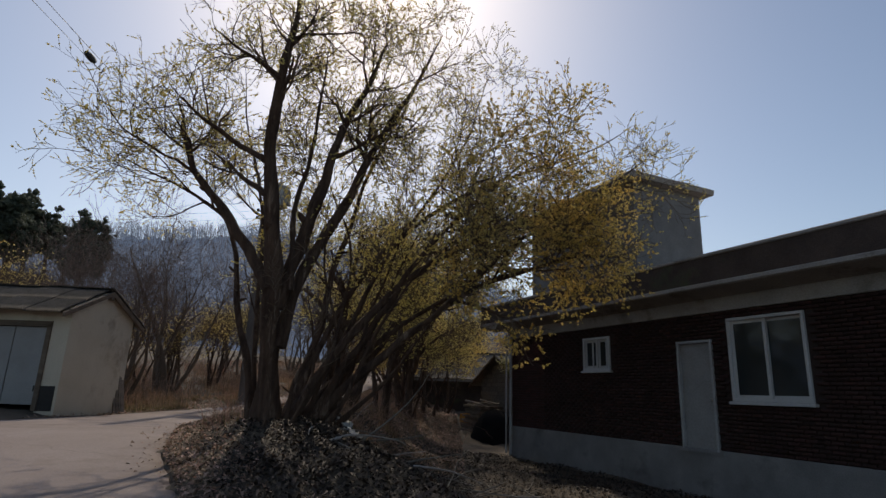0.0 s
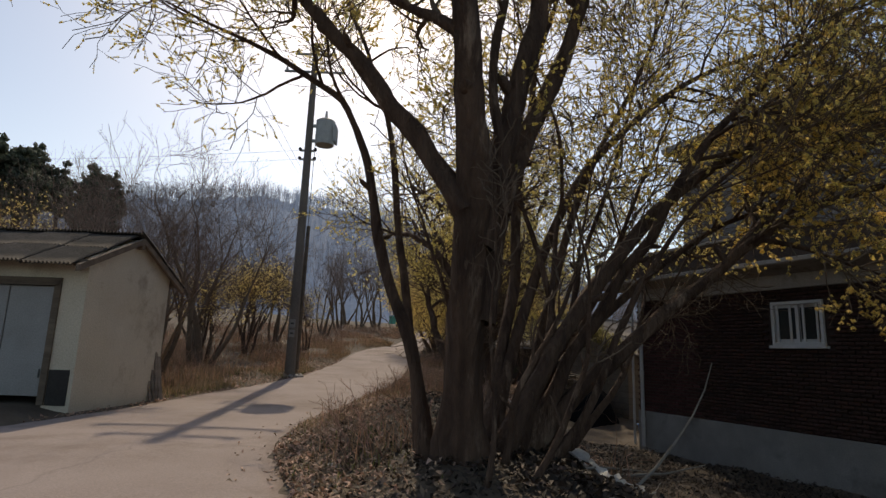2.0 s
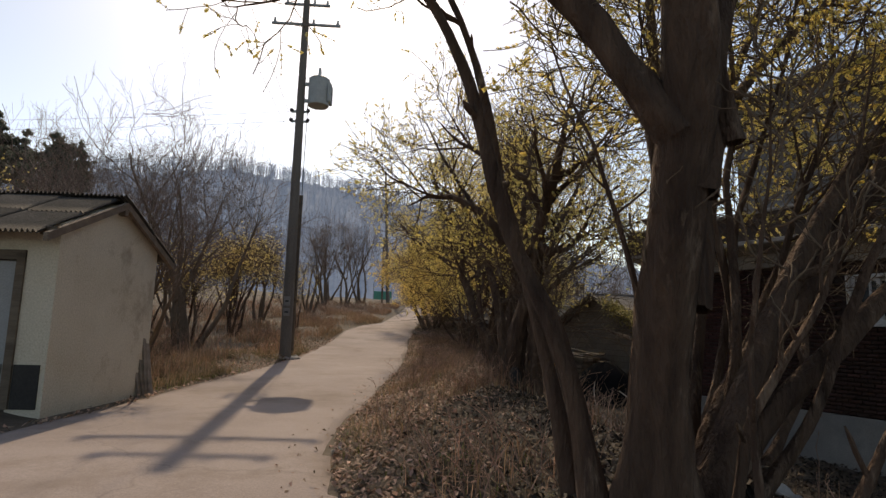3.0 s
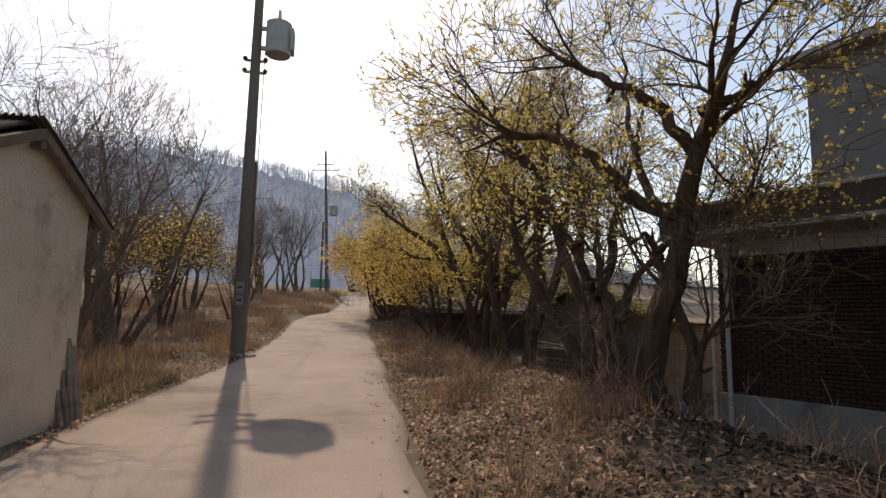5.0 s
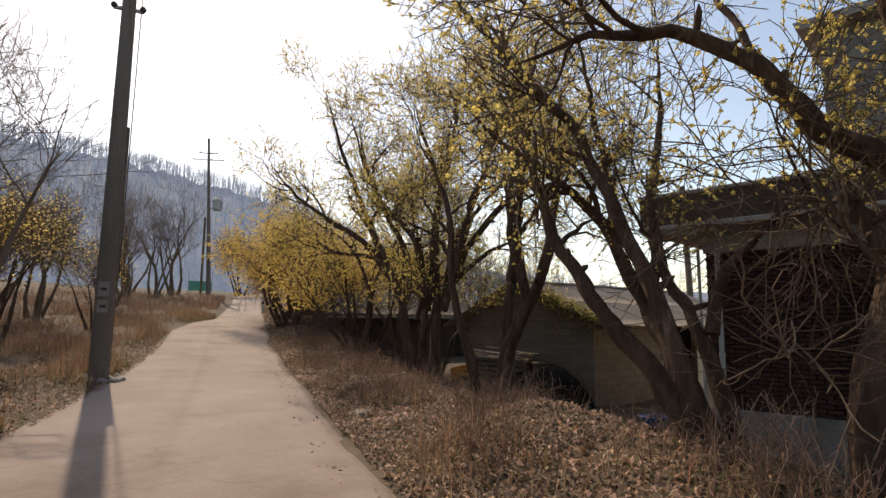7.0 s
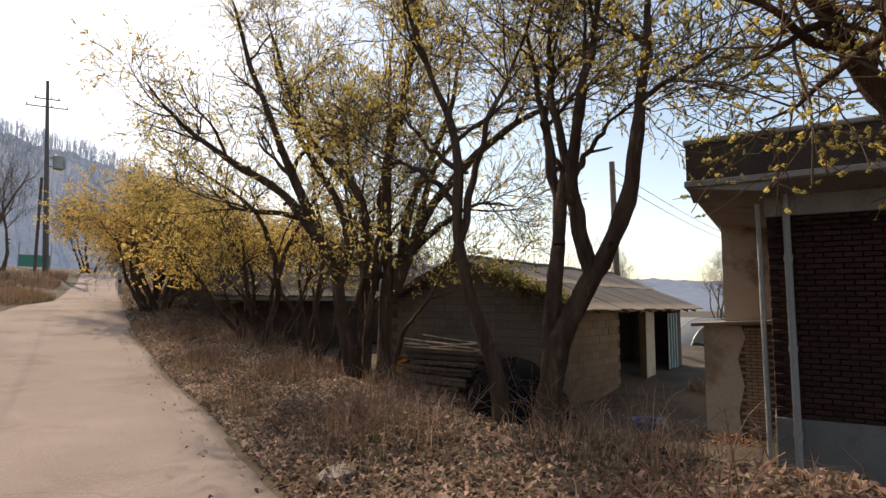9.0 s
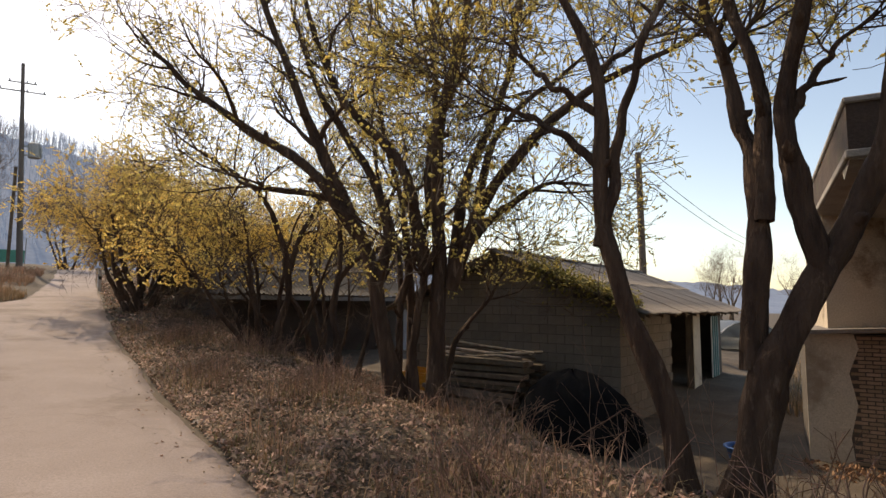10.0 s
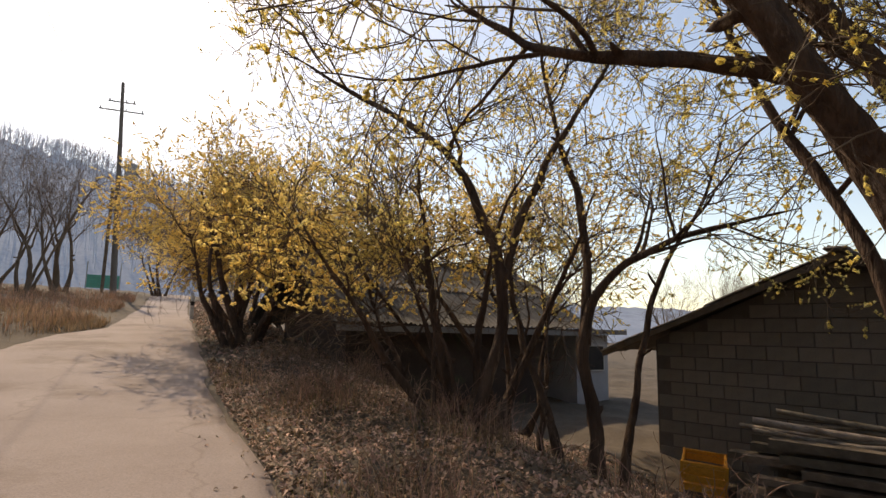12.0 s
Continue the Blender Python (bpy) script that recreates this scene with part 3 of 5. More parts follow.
old_stems.append((0.05, [(0.35, 0.5, -0.1), (0.35, 0.5, 0.2), (1.05, 0.85, 0.95), (1.8, 1.15, 1.6), (2.8, 1.55, 2.35), (3.9, 1.85, 2.85), (5.3, 2.2, 3.25)]))
old_stems.append((0.055, [(0.2, 0.4, -0.1), (0.2, 0.4, 0.25), (0.6, 0.85, 1.45), (1.2, 1.35, 2.75), (2.15, 1.8, 3.85), (3.45, 2.3, 4.75), (5.75, 2.95, 5.75), (6.88, 3.27, 6.69)]))
old_stems.append((0.045, [(-0.3, 0.45, -0.1), (-0.3, 0.45, 0.25), (-0.5, 0.8, 1.2), (-0.7, 1.2, 2.25), (-0.8, 1.7, 3.5), (-1.4, 2.3, 5.2), (-1.8, 2.75, 6.45), (-2.13, 3.12, 7.87)]))
old_stems.append((0.05, [(0.5, 0.8, -0.1), (0.5, 0.8, 0.35), (0.9, 1.15, 1.3), (1.15, 1.5, 2.3), (1.75, 1.95, 3.5), (2.65, 2.55, 5), (3.2, 3.1, 6.55), (3.56, 3.46, 7.96)]))
old_stems.append((0.045, [(0.25, -0.3, 1.9), (0.1, -0.15, 3.2), (0.25, 0.05, 4.25), (0.25, 0.25, 5.35), (0.25, 0.45, 6.84)]))
for dx, dy, lx, ly, length in ((0.45, 0.4, 0.35, 0.1, 4.6), (0.6, 0.7, 0.5, 0.05, 4.4), (0.5, 0.95, 0.65, 0.15, 4.4), (0.75, 0.5, 0.85, 0.0, 4.2), (0.7, 1.1, 0.4, 0.2, 4.8), (0.9, 0.8, 1.0, 0.1, 4.0)):
    old_stems.append((dx, dy, lx, ly, length, 0.038))
tree("many-stemmed old blossom tree with rough dark bark", (-2.82, 8.45), old_stems,
     21, 1.4, (8, 7, 6, 2), 7, 0.0135, fork=0.45, bloom_from=1.9, group=ROW, spread=48, up=0.1)
tree("thin suckers rising at the foot of the old tree", (-2.97, 8.15), [
    (0.4, 0.2, 0.3, 0.15, 2.6, 0.03), (0.55, -0.15, 0.45, -0.1, 2.3, 0.026), (0.15, 0.3, -0.1, 0.2, 2.8, 0.026), (0.25, -0.2, 0.25, -0.05, 2.2, 0.02)],
    61, 0.5, (5, 4, 2, 0), 0, group=ROW, spread=40, up=0.3)
tree("low blossom limb spreading towards the house", (-2.3, 9.05), [
    (0.075, [(0, 0), (0.7, 0.8), (2.3, 2.1), (3.9, 2.8), (5.0, 2.8)]), (0.045, [(1.9, 1.8), (3.2, 3.1), (4.3, 3.7)]), (0.06, [(0.1, 0.2), (1.0, 1.8), (2.0, 3.2), (3.0, 4.1), (4.0, 4.8)])], 29, 1.35, (11, 8, 6, 3), 4, 0.019, M_BLOOM2, 0.45, up=0.06, group=ROW, spread=55)
hollow_stems = []
hollow_stems.append((0.145, [(0, 0, -0.1), (-0.05, 0.05, 0.2), (-0.1, 0.1, 0.5), (0, 0, 0.85), (0.1, -0.1, 1.2), (0.15, -0.15, 1.75), (0.2, -0.2, 2.35), (0.35, -0.35, 2.95), (0.5, -0.5, 3.95)]))
hollow_stems.append((0.085, [(0.15, -0.3, -0.1), (0.2, -0.25, 0.35), (0.2, -0.25, 0.65), (0.15, -0.15, 1.05), (0.1, -0.05, 1.4), (0.05, 0.05, 1.8)]))
hollow_stems.append((0.075, [(0.15, -0.15, 1.9), (-0.1, 0.05, 2), (-0.4, 0.2, 2.4), (-0.7, 0.35, 2.7), (-1.1, 0.65, 2.85), (-1.5, 1.15, 2.75)]))
hollow_stems.append((0.06, [(0.25, -0.25, 2.45), (0.05, -0.15, 2.9), (-0.3, 0.1, 3.15), (-0.7, 0.4, 3.45), (-1.05, 0.65, 3.9)]))
hollow_stems.append((0.05, [(0.15, -0.3, -0.1), (0.15, -0.3, 0.55), (0.25, -0.5, 0.95), (0.35, -0.7, 1.2)]))
hollow_stems.append((0.06, [(0.2, -0.2, 2.1), (0.3, -0.35, 1.85), (0.5, -0.55, 1.95), (0.7, -0.65, 2.2)]))
hollow_stems.append((0.06, [(0.3, -0.3, 2.8), (0.55, -0.5, 2.95), (0.75, -0.65, 3.2)]))
hollow_stems.append((0.05, [(0.1, -0.1, 1.35), (0, 0.15, 1.75), (-0.2, 0.3, 1.65)]))
hollow_stems.append((0.05, [(0.15, -0.15, 1.75), (0.1, 0.4, 2.35), (0.4, 1.25, 3.7), (0.65, 1.8, 4.65)]))
tree("hollow thick old trunk of a blossom tree", (-2.66, 12.9), hollow_stems, 22, 1.4, (5, 6, 5, 2), 4, 0.015, bloom_from=1.9, group=ROW, spread=46, up=0.12, fork=0.62)
leaning_stems = []
leaning_stems.append((0.11, [(0.15, 0, -0.1), (0.35, 0.5, 0.45), (0.55, 1.05, 0.95), (0.5, 1.55, 1.8), (0.35, 1.65, 2.2), (-0.2, 1.75, 2.5), (-1, 1.85, 3.1)]))
leaning_stems.append((0.1, [(-0.05, -0.05, -0.1), (-0.05, 0.15, 0.2), (-0.1, 0.3, 0.55), (-0.25, 0.6, 0.9), (-0.5, 1.05, 1.55), (-0.6, 1.35, 2.05), (-0.5, 1.6, 2.9)]))
leaning_stems.append((0.08, [(-0.05, 0.05, -0.1), (0, 0.1, 0.45), (0, 0.25, 0.9), (-0.1, 0.5, 1.45), (-0.2, 0.8, 2.3), (-0.45, 1.3, 3.25), (-0.9, 1.85, 4.05), (-1.29, 2.33, 5.08)]))
leaning_stems.append((0.08, [(0.3, 0, -0.1), (0.45, 0.2, 0.35), (0.5, 0.45, 0.9), (0.45, 0.8, 1.45), (0.5, 1, 1.9), (0.7, 1.15, 2.55)]))
leaning_stems.append((0.06, [(0.5, 0.35, 0.9), (0.65, 0.4, 1.4), (1, 0.25, 1.8), (1.45, 0, 2.25)]))
leaning_stems.append((0.07, [(0.55, 1.1, 1.2), (1, 1.5, 1.9), (1.3, 1.7, 2.8), (1.9, 2.2, 3.9), (2.31, 2.54, 4.97)]))
leaning_stems.append((0.055, [(0.5, 1.5, 1.8), (0.7, 1.9, 2.6), (0.6, 2.1, 3.6), (0.51, 2.27, 4.78)]))
tree("leaning blossom tree with forked dark limbs", (-2.6, 14.15), leaning_stems, 23, 1.35, (6, 5, 5, 2), 4, 0.014, group=ROW, spread=48, up=0.1, fork=0.55, bloom_from=1.4)
paired_stems = []
paired_stems.append((0.085, [(-0.15, 0.09, -0.1), (-0.2, 0.14, 0.55), (-0.25, 0.24, 1.05), (-0.35, 0.39, 1.45), (-0.45, 0.59, 1.75), (-0.45, 0.54, 2.25), (-0.4, 0.49, 2.8), (-0.45, 0.59, 3.2), (-0.84, 1.17, 5.2)]))
paired_stems.append((0.045, [(-0.45, 0.54, 1.8), (-0.35, 0.49, 2.3), (-0.25, 0.44, 2.85), (-0.15, 0.34, 3.4), (-0, 0.19, 3.8), (0.3, -0.11, 4.92)]))
paired_stems.append((0.125, [(0.11, -0.12, -0.1), (0.16, -0.22, 0.45), (0.21, -0.32, 1), (0.31, -0.52, 1.45), (0.36, -0.67, 1.8), (0.51, -0.92, 2.15), (0.56, -1.02, 2.95), (0.56, -1.07, 3.65), (0.56, -1.13, 4.85)]))
paired_stems.append((0.085, [(0.16, -0.22, 0.95), (0.21, -0.22, 1.4), (0.31, -0.27, 1.9), (0.31, -0.27, 2.3), (0.31, -0.12, 2.65), (0.31, -0.07, 3.05), (0.31, 0.08, 3.5), (0.31, 0.36, 4.67)]))
paired_stems.append((0.08, [(0.36, -0.62, 1.6), (0.31, -0.52, 1.95), (0.31, -0.47, 2.2), (0.26, -0.47, 2.55), (0.31, -0.47, 2.95), (0.31, -0.57, 3.3), (0.36, -0.67, 3.8), (0.45, -0.84, 4.98)]))
paired_stems.append((0.06, [(0.21, -0.32, 1.95), (0.31, -0.32, 2.5), (0.41, -0.22, 3), (0.41, -0.07, 3.6), (0.51, 0.03, 4.1), (0.68, 0.2, 5.27)]))
paired_stems.append((0.035, [(-0.45, 0.54, 2.4), (-0.5, 0.79, 2.7), (-0.7, 1.24, 3), (-0.95, 1.64, 2.9)]))
paired_stems.append((0.03, [(-0.4, 0.49, 2.75), (-0.6, 0.89, 3.1), (-0.7, 1.19, 3.45), (-0.85, 1.54, 3.75)]))
paired_stems.append((0.035, [(0.26, -0.47, 2.6), (0.51, -0.62, 3.1), (0.76, -0.87, 3.4)]))
tree("two-stemmed blossom tree with cut limb stubs", (-1.9, 18.95), paired_stems, 24, 1.4, (7, 6, 6, 2), 7, 0.0145, group=ROW, fork=0.55, spread=48, up=0.12)
broad_stems = []
broad_stems.append((0.125, [(0, 0.15, -0.1), (-0.2, 0.3, 0.75), (-0.35, 0.4, 1.7), (-0.5, 0.5, 2.4), (-0.75, 0.7, 2.95), (-1, 0.9, 3.5), (-1.4, 1.2, 4.6), (-1.8, 1.5, 5.95), (-2.11, 1.73, 7.4)]))
broad_stems.append((0.09, [(-0.5, 0.5, 2.4), (-0.85, 0.65, 2.85), (-1.2, 0.8, 3.4), (-1.65, 1.05, 3.7), (-2.15, 1.35, 4.05), (-2.55, 1.6, 4.35), (-3.43, 2.15, 5.44)]))
broad_stems.append((0.085, [(-0.35, 0.4, 1.75), (-0.1, 0.35, 2.4), (-0.2, 0.65, 3.3), (-0.55, 1.15, 4.15), (-0.85, 1.55, 4.95), (-1, 1.9, 5.75), (-1.19, 2.35, 7.17)]))
broad_stems.append((0.125, [(0.25, -0.25, -0.1), (0.25, -0.25, 0.55), (0.3, -0.3, 1.3), (0.3, -0.3, 2.05), (0.25, -0.25, 2.85), (0.25, -0.25, 3.75), (0.45, -0.4, 4.75), (0.7, -0.65, 6.4), (0.87, -0.82, 7.88)]))
broad_stems.append((0.1, [(0.4, -0.35, 1.7), (0.55, -0.5, 2.35), (0.65, -0.6, 2.9), (1, -0.9, 3.45), (1.5, -1.35, 4.2), (2.05, -1.85, 4.75), (2.5, -2.25, 4.9), (3.46, -3.1, 5.68)]))
broad_stems.append((0.09, [(0.15, -0.15, 1.9), (-0.05, -0.1, 2.85), (-0.2, -0.05, 3.55), (-0.65, 0.3, 3.9), (-0.95, 0.5, 4.4), (-1.2, 0.6, 5.1), (-1.58, 0.75, 6.54)]))
broad_stems.append((0.085, [(0.4, -0.4, 1.9), (0.65, -0.25, 3.1), (1, -0.35, 4.05), (1.4, -0.45, 5.05), (1.65, -0.4, 5.95), (1.95, -0.34, 7.42)]))
broad_stems.append((0.07, [(0.25, -0.25, 2.5), (0.25, 0.1, 3.4), (0.55, 0.3, 4.45), (0.65, 0.7, 5.8), (0.73, 1.02, 7.26)]))
broad_stems.append((0.06, [(0.65, -0.6, 2.85), (1, -0.5, 3.85), (1.6, -0.7, 4.7), (2.05, -1, 5.05), (2.9, -1.57, 6.14)]))
broad_stems.append((0.07, [(0.55, -0.5, 2.35), (1.15, -0.7, 2.9), (1.7, -0.95, 3.3), (2.2, -1.4, 3.2)]))
broad_stems.append((0.06, [(-0.75, 0.7, 2.95), (-1.3, 1.2, 3.1), (-1.75, 1.55, 3.15), (-2.2, 2, 3.55)]))
broad_stems.append((0.075, [(0.15, 0.25, -0.1), (0.15, 0.25, 0.15), (0.25, 0.35, 1.15), (0.25, 0.45, 1.9), (0.25, 0.6, 2.4), (0.3, 0.65, 3.05), (0.2, 0.95, 3.5), (0.15, 1.2, 4.25), (0.08, 1.55, 5.71)]))
broad_stems.append((0.075, [(0, -0.05, -0.1), (0, -0.05, 0.25), (0, -0.05, 1.15), (0.05, -0.15, 1.85), (0.1, -0.25, 2.45), (0.2, -0.45, 2.8), (0.4, -0.85, 3.05)]))
broad_stems.append((0.06, [(-0.05, 0.25, 1.5), (0.15, 0.1, 2.4), (0.1, 0.35, 3.15), (0.25, 0.3, 3.9)]))
broad_stems.append((0.055, [(0.15, -0.05, 1.7), (0.2, -0.05, 2.65), (0.3, -0.05, 3.3), (0.45, -0.2, 4)]))
broad_stems.append((0.055, [(0.5, 0, -0.1), (0.5, 0, 0.15), (0.7, -0.05, 0.95), (0.9, -0.3, 1.35), (1.05, -0.5, 1.6), (1.25, -0.65, 2.2)]))
broad_stems.append((0.06, [(0.1, 0.65, -0.1), (0.3, 0.7, 0.9), (0.4, 0.9, 1.75), (0.45, 1.15, 2.5), (0.4, 1.7, 3.55), (0.5, 2.05, 4.75), (0.59, 2.36, 6.21)]))
tree("broad old blossom tree with twin rough trunks", (-1.35, 23.4), broad_stems, 25, 1.6, (7, 6, 6, 2), 7, 0.0145, group=ROW, fork=0.5, spread=48, up=0.12, bloom_from=1.8)
tangled_stems = []
tangled_stems.append((0.085, [(-1.05, 0.75, -0.1), (-1.05, 0.75, 0.4), (-0.9, 0.65, 1.1), (-0.8, 0.5, 1.7), (-0.8, 0.5, 2.4), (-0.95, 0.65, 3.15), (-1.3, 0.95, 3.85), (-1.85, 1.4, 4.4), (-3.07, 2.49, 5.37)]))
tangled_stems.append((0.085, [(0.05, -0.05, -0.1), (0.05, -0.05, 0.2), (0.1, -0.1, 0.7), (-0.05, 0.05, 1.25), (0, 0, 1.75), (0.1, -0.1, 2.3), (0.7, -0.7, 2.75), (1.15, -1.1, 2.95), (1.6, -1.5, 3.05)]))
tangled_stems.append((0.06, [(0, 0, 1.55), (0.15, 0.1, 2.45), (0.25, 0.25, 3.35), (0.15, 0.6, 4.15), (0.1, 0.85, 5.15), (0.06, 1.07, 6.33)]))
tangled_stems.append((0.05, [(0.55, 0, -0.1), (0.55, 0, 0.2), (0.8, 0, 0.9), (1.1, 0.05, 1.75), (1.5, 0.05, 2.65), (1.95, -0.15, 3.2), (2.3, -0.2, 3.85), (2.73, -0.26, 4.97)]))
tangled_stems.append((0.06, [(-0.8, 0.5, 2.2), (-0.6, 0.55, 2.9), (-0.3, 0.45, 3.45), (0.05, 0.35, 4.3), (0.5, 0.15, 4.95), (1.01, -0.08, 6.01)]))
tangled_stems.append((0.06, [(0.1, 0.55, -0.1), (0.1, 0.55, 0.15), (0.15, 0.85, 0.8), (0.15, 1.3, 1.55), (0.2, 1.75, 2.45), (0.6, 2, 3.6), (0.89, 2.18, 4.75)]))
tangled_stems.append((0.05, [(-0.95, 1.6, -0.1), (-0.95, 1.6, 0.45), (-1, 1.8, 1.25), (-0.85, 1.9, 2), (-1.05, 2.25, 2.85), (-1.6, 2.9, 3.4), (-2.13, 3.53, 4.27)]))
tangled_stems.append((0.05, [(-1.1, 2, -0.1), (-1.1, 2, 0.5), (-1.2, 2.2, 1.1), (-1.4, 2.55, 1.7), (-1.6, 2.95, 2.6), (-1.85, 3.35, 3.15)]))
tangled_stems.append((0.045, [(0.1, 0.9, -0.1), (0.1, 0.9, 0.25), (0.4, 1.35, 1.1), (0.75, 1.7, 1.9), (1.45, 1.95, 3.05)]))
tree("tangled cornelian tree with bent stems and yellow blossom", (-0.55, 27.45), tangled_stems, 26, 1.5, (7, 6, 6, 2), 7, 0.0145, group=ROW, fork=0.55, spread=48, up=0.08, bloom_from=1.7)
tree(YELLOW, (0.3, 30.4), [(0, 0, -0.15, 0.15, 4.4, 0.08), (0.3, 0.2, 0.3, 0.2, 4.2, 0.07), (-0.3, 0.1, -0.45, 0.1, 4.0, 0.06), (0.5, -0.1, 0.7, 0.0, 3.6, 0.05)], 27, 1.9, (7, 7, 6, 2), 9, 0.02, M_BLOOM2, group=ROW, spread=54, up=0.0, bloom_from=1.9, fork=0.5)
dense = tree("dense golden blossom tree spreading low over the bank", (-2.7, 36.3), [(0, 0, -0.3, 0.0, 4.0, 0.11), (0.3, 0.3, 0.35, 0.15, 4.0, 0.1), (-0.3, 0.2, -0.6, 0.25, 3.8, 0.08), (0.1, -0.3, 0.1, -0.5, 3.8, 0.08), (-0.2, -0.3, -0.6, -0.4, 3.6, 0.07)], 28, 2.0, (8, 7, 7, 2), 12, 0.0185, M_BLOOM2, 0.45, twig=M_BARE, group="golden blossom trees", spread=62, up=0.0, bloom_from=1.4)
for px, py, rz_, s in ((-2.3, 39.8, 110, 1.0), (-1.7, 43.4, 220, 1.05), (0.4, 42.2, 300, 1.1), (0.8, 47.0, 20, 1.1), (2.6, 41.0, 170, 1.1)):
    copy_thing(dense, pose(px, py, gz(px, py) - 0.1, 0, 0, rz_) @ Matrix.Scale(s, 4))

tree("tangled many-stemmed thicket tree with dark trunks", (-1.5, 28.6), [
    (0, 0, -0.25, 0.1, 3.4, 0.075), (0.25, 0.1, 0.1, -0.1, 3.6, 0.06), (-0.3, 0.2, -0.6, 0.1, 3.2, 0.06), (0.4, -0.2, 0.5, -0.1, 3.2, 0.06),
    (0.1, 0.3, 0.05, 0.3, 3.0, 0.045), (-0.15, -0.25, -0.15, -0.2, 2.4, 0.03), (0.55, 0.15, 0.8, 0.1, 2.6, 0.035), (-0.45, -0.1, 0.1, 0.0, 2.2, 0.028)],
    46, 1.4, (5, 5, 4, 2), 5, 0.017, M_BLOOM2, 0.45, group=ROW, spread=55, bloom_from=1.5)

bare = tree("bare grey-brown winter tree with fine twigs", (-10.6, 19.6), [(0, 0, 0.2, 0.1, 4.6, 0.1), (0.1, 0.2, 0.45, 0.2, 4.2, 0.07), (-0.2, 0.1, -0.3, 0.1, 4.4, 0.07), (0, -0.2, 0.0, -0.3, 4, 0.06)], 31, 2.2, (5, 5, 4, 2), 0, bark=M_TWIG, twig=M_BARE, up=0.3, group="bare trees by the field", name="bare_tree", spread=38)
for px, py, rz_, s in ((-10.5, 22.6, 100, 1.35), (-9.6, 57.5, 45, 1.35), (-11.2, 54.5, 160, 1.2), (-9.3, 16.6, 70, 0.8), (-11.8, 17.8, 250, 0.85), (-13.5, 22, 140, 1.1), (-12.4, 27.5, 200, 1.0), (-16.5, 25, 30, 1.2), (-15, 33, 260, 1.2), (-19, 30, 310, 1.3), (-12.2, 37.5, 15, 1.1), (-21, 38, 80, 1.4), (-10.8, 45, 330, 1.1), (-16, 46, 120, 1.4), (6.5, 42.0, 40, 0.8), (8.2, 46, 130, 0.9), (10.5, 44, 210, 0.85), (12.5, 50, 300, 1.0), (15, 47, 60, 0.95), (9.5, 55, 160, 1.1), (6.0, 52, 240, 1.1), (18, 54, 10, 1.1), (-8.6, 60.5, 190, 1.55), (-12, 63, 90, 1.6)):
    copy_thing(bare, pose(px, py, gz(px, py) - 0.1, 0, 0, rz_) @ Matrix.Scale(s, 4))
shrub = tree("rounded field tree with thin yellow blossom", (-11.2, 24.6), [(0, 0, -0.25, 0.1, 2.6, 0.07), (0.2, 0.1, 0.35, 0.1, 2.5, 0.06), (-0.1, -0.2, 0.0, -0.35, 2.4, 0.05), (0, 0.2, 0.1, 0.4, 2.4, 0.05)], 32, 1.6, (6, 6, 6, 2), 1, 0.02, M_BLOOM2, 0.4, up=0.2, group="field blossom trees")
for px, py, rz_, s in ((-11.4, 30.0, 40, 1.25), (-14.5, 28.5, 130, 1.2), (-15.8, 20.5, 200, 1.35), (-18.5, 23.5, 80, 1.5), (-20.5, 19, 10, 1.5), (-13.6, 37, 290, 1.3), (-9.7, 34.5, 170, 0.9), (-24, 28, 240, 1.6), (-3.2, 67, 90, 1.7)):
    copy_thing(shrub, pose(px, py, gz(px, py) - 0.1, 0, 0, rz_) @ Matrix.Scale(s, 4))



def canes(name, x, y, length, label, seed):
    rng = np.random.default_rng(seed)
    n = len(x)
    d = unit(np.stack([rng.normal(0, 0.5, n), rng.normal(0, 0.5, n), np.ones(n)], -1))
    P, R = shoot(np.stack([x, y, ground_z(x, y) - 0.02], -1), d, length * rng.uniform(0.5, 1.3, n), np.full(n, 0.006), np.full(n, 0.002), 7, 0.12, 0.0, rng, 0.35)
    b, br = sprout(P, R, 4, 0.3, 1.0, length * 0.35, 40, 4, 0.12, 0.1, rng, 0.7, 0.5)
    V1, F1 = tube_mesh(P, R, 3)
    V2, F2 = tube_mesh(b, np.maximum(br, 0.0018), 3)
    put(name, np_mesh(name, np.concatenate([V1, V2]), np.concatenate([F1, F2 + len(V1)]), M_CANE), None, label, kind="stuff", category="brambles")


canes("bramble_canes", *verge_points(6000, 9, 34, 0.5, 3.5, 1.0, 1.0), 0.5, "russet bramble canes and weed stems on the bank", 51)
canes("bramble_canes", *field_points(5200, 14, 50, 0.7, 16, 0.2), 1.0, "tangled reddish brambles in the winter field", 52)
rng = np.random.default_rng(53)
canes("sapling_shoots", rng.uniform(-0.9, 0.9, 16), rng.uniform(19.4, 21.4, 16), 1.9, "thin bare sapling shoots by the yard", 54)
n = 60
x_, y_ = rng.uniform(-2.0, 1.5, n), rng.uniform(6.8, 13, n)
P, R = shoot(np.stack([x_, y_, ground_z(x_, y_) + 0.05], -1), unit(np.stack([rng.normal(0, 1, n), rng.normal(0, 1, n), rng.normal(0.08, 0.12, n)], -1)), rng.uniform(0.5, 1.8, n), rng.uniform(0.008, 0.022, n), np.full(n, 0.004), 6, 0.1, -0.02, rng)
V, F = tube_mesh(P, R, 5)
put("fallen_sticks", np_mesh("fallen_sticks", V, F, M_DEAD, True), None, "pale dead sticks strewn in the shade", kind="stuff", category="sticks")


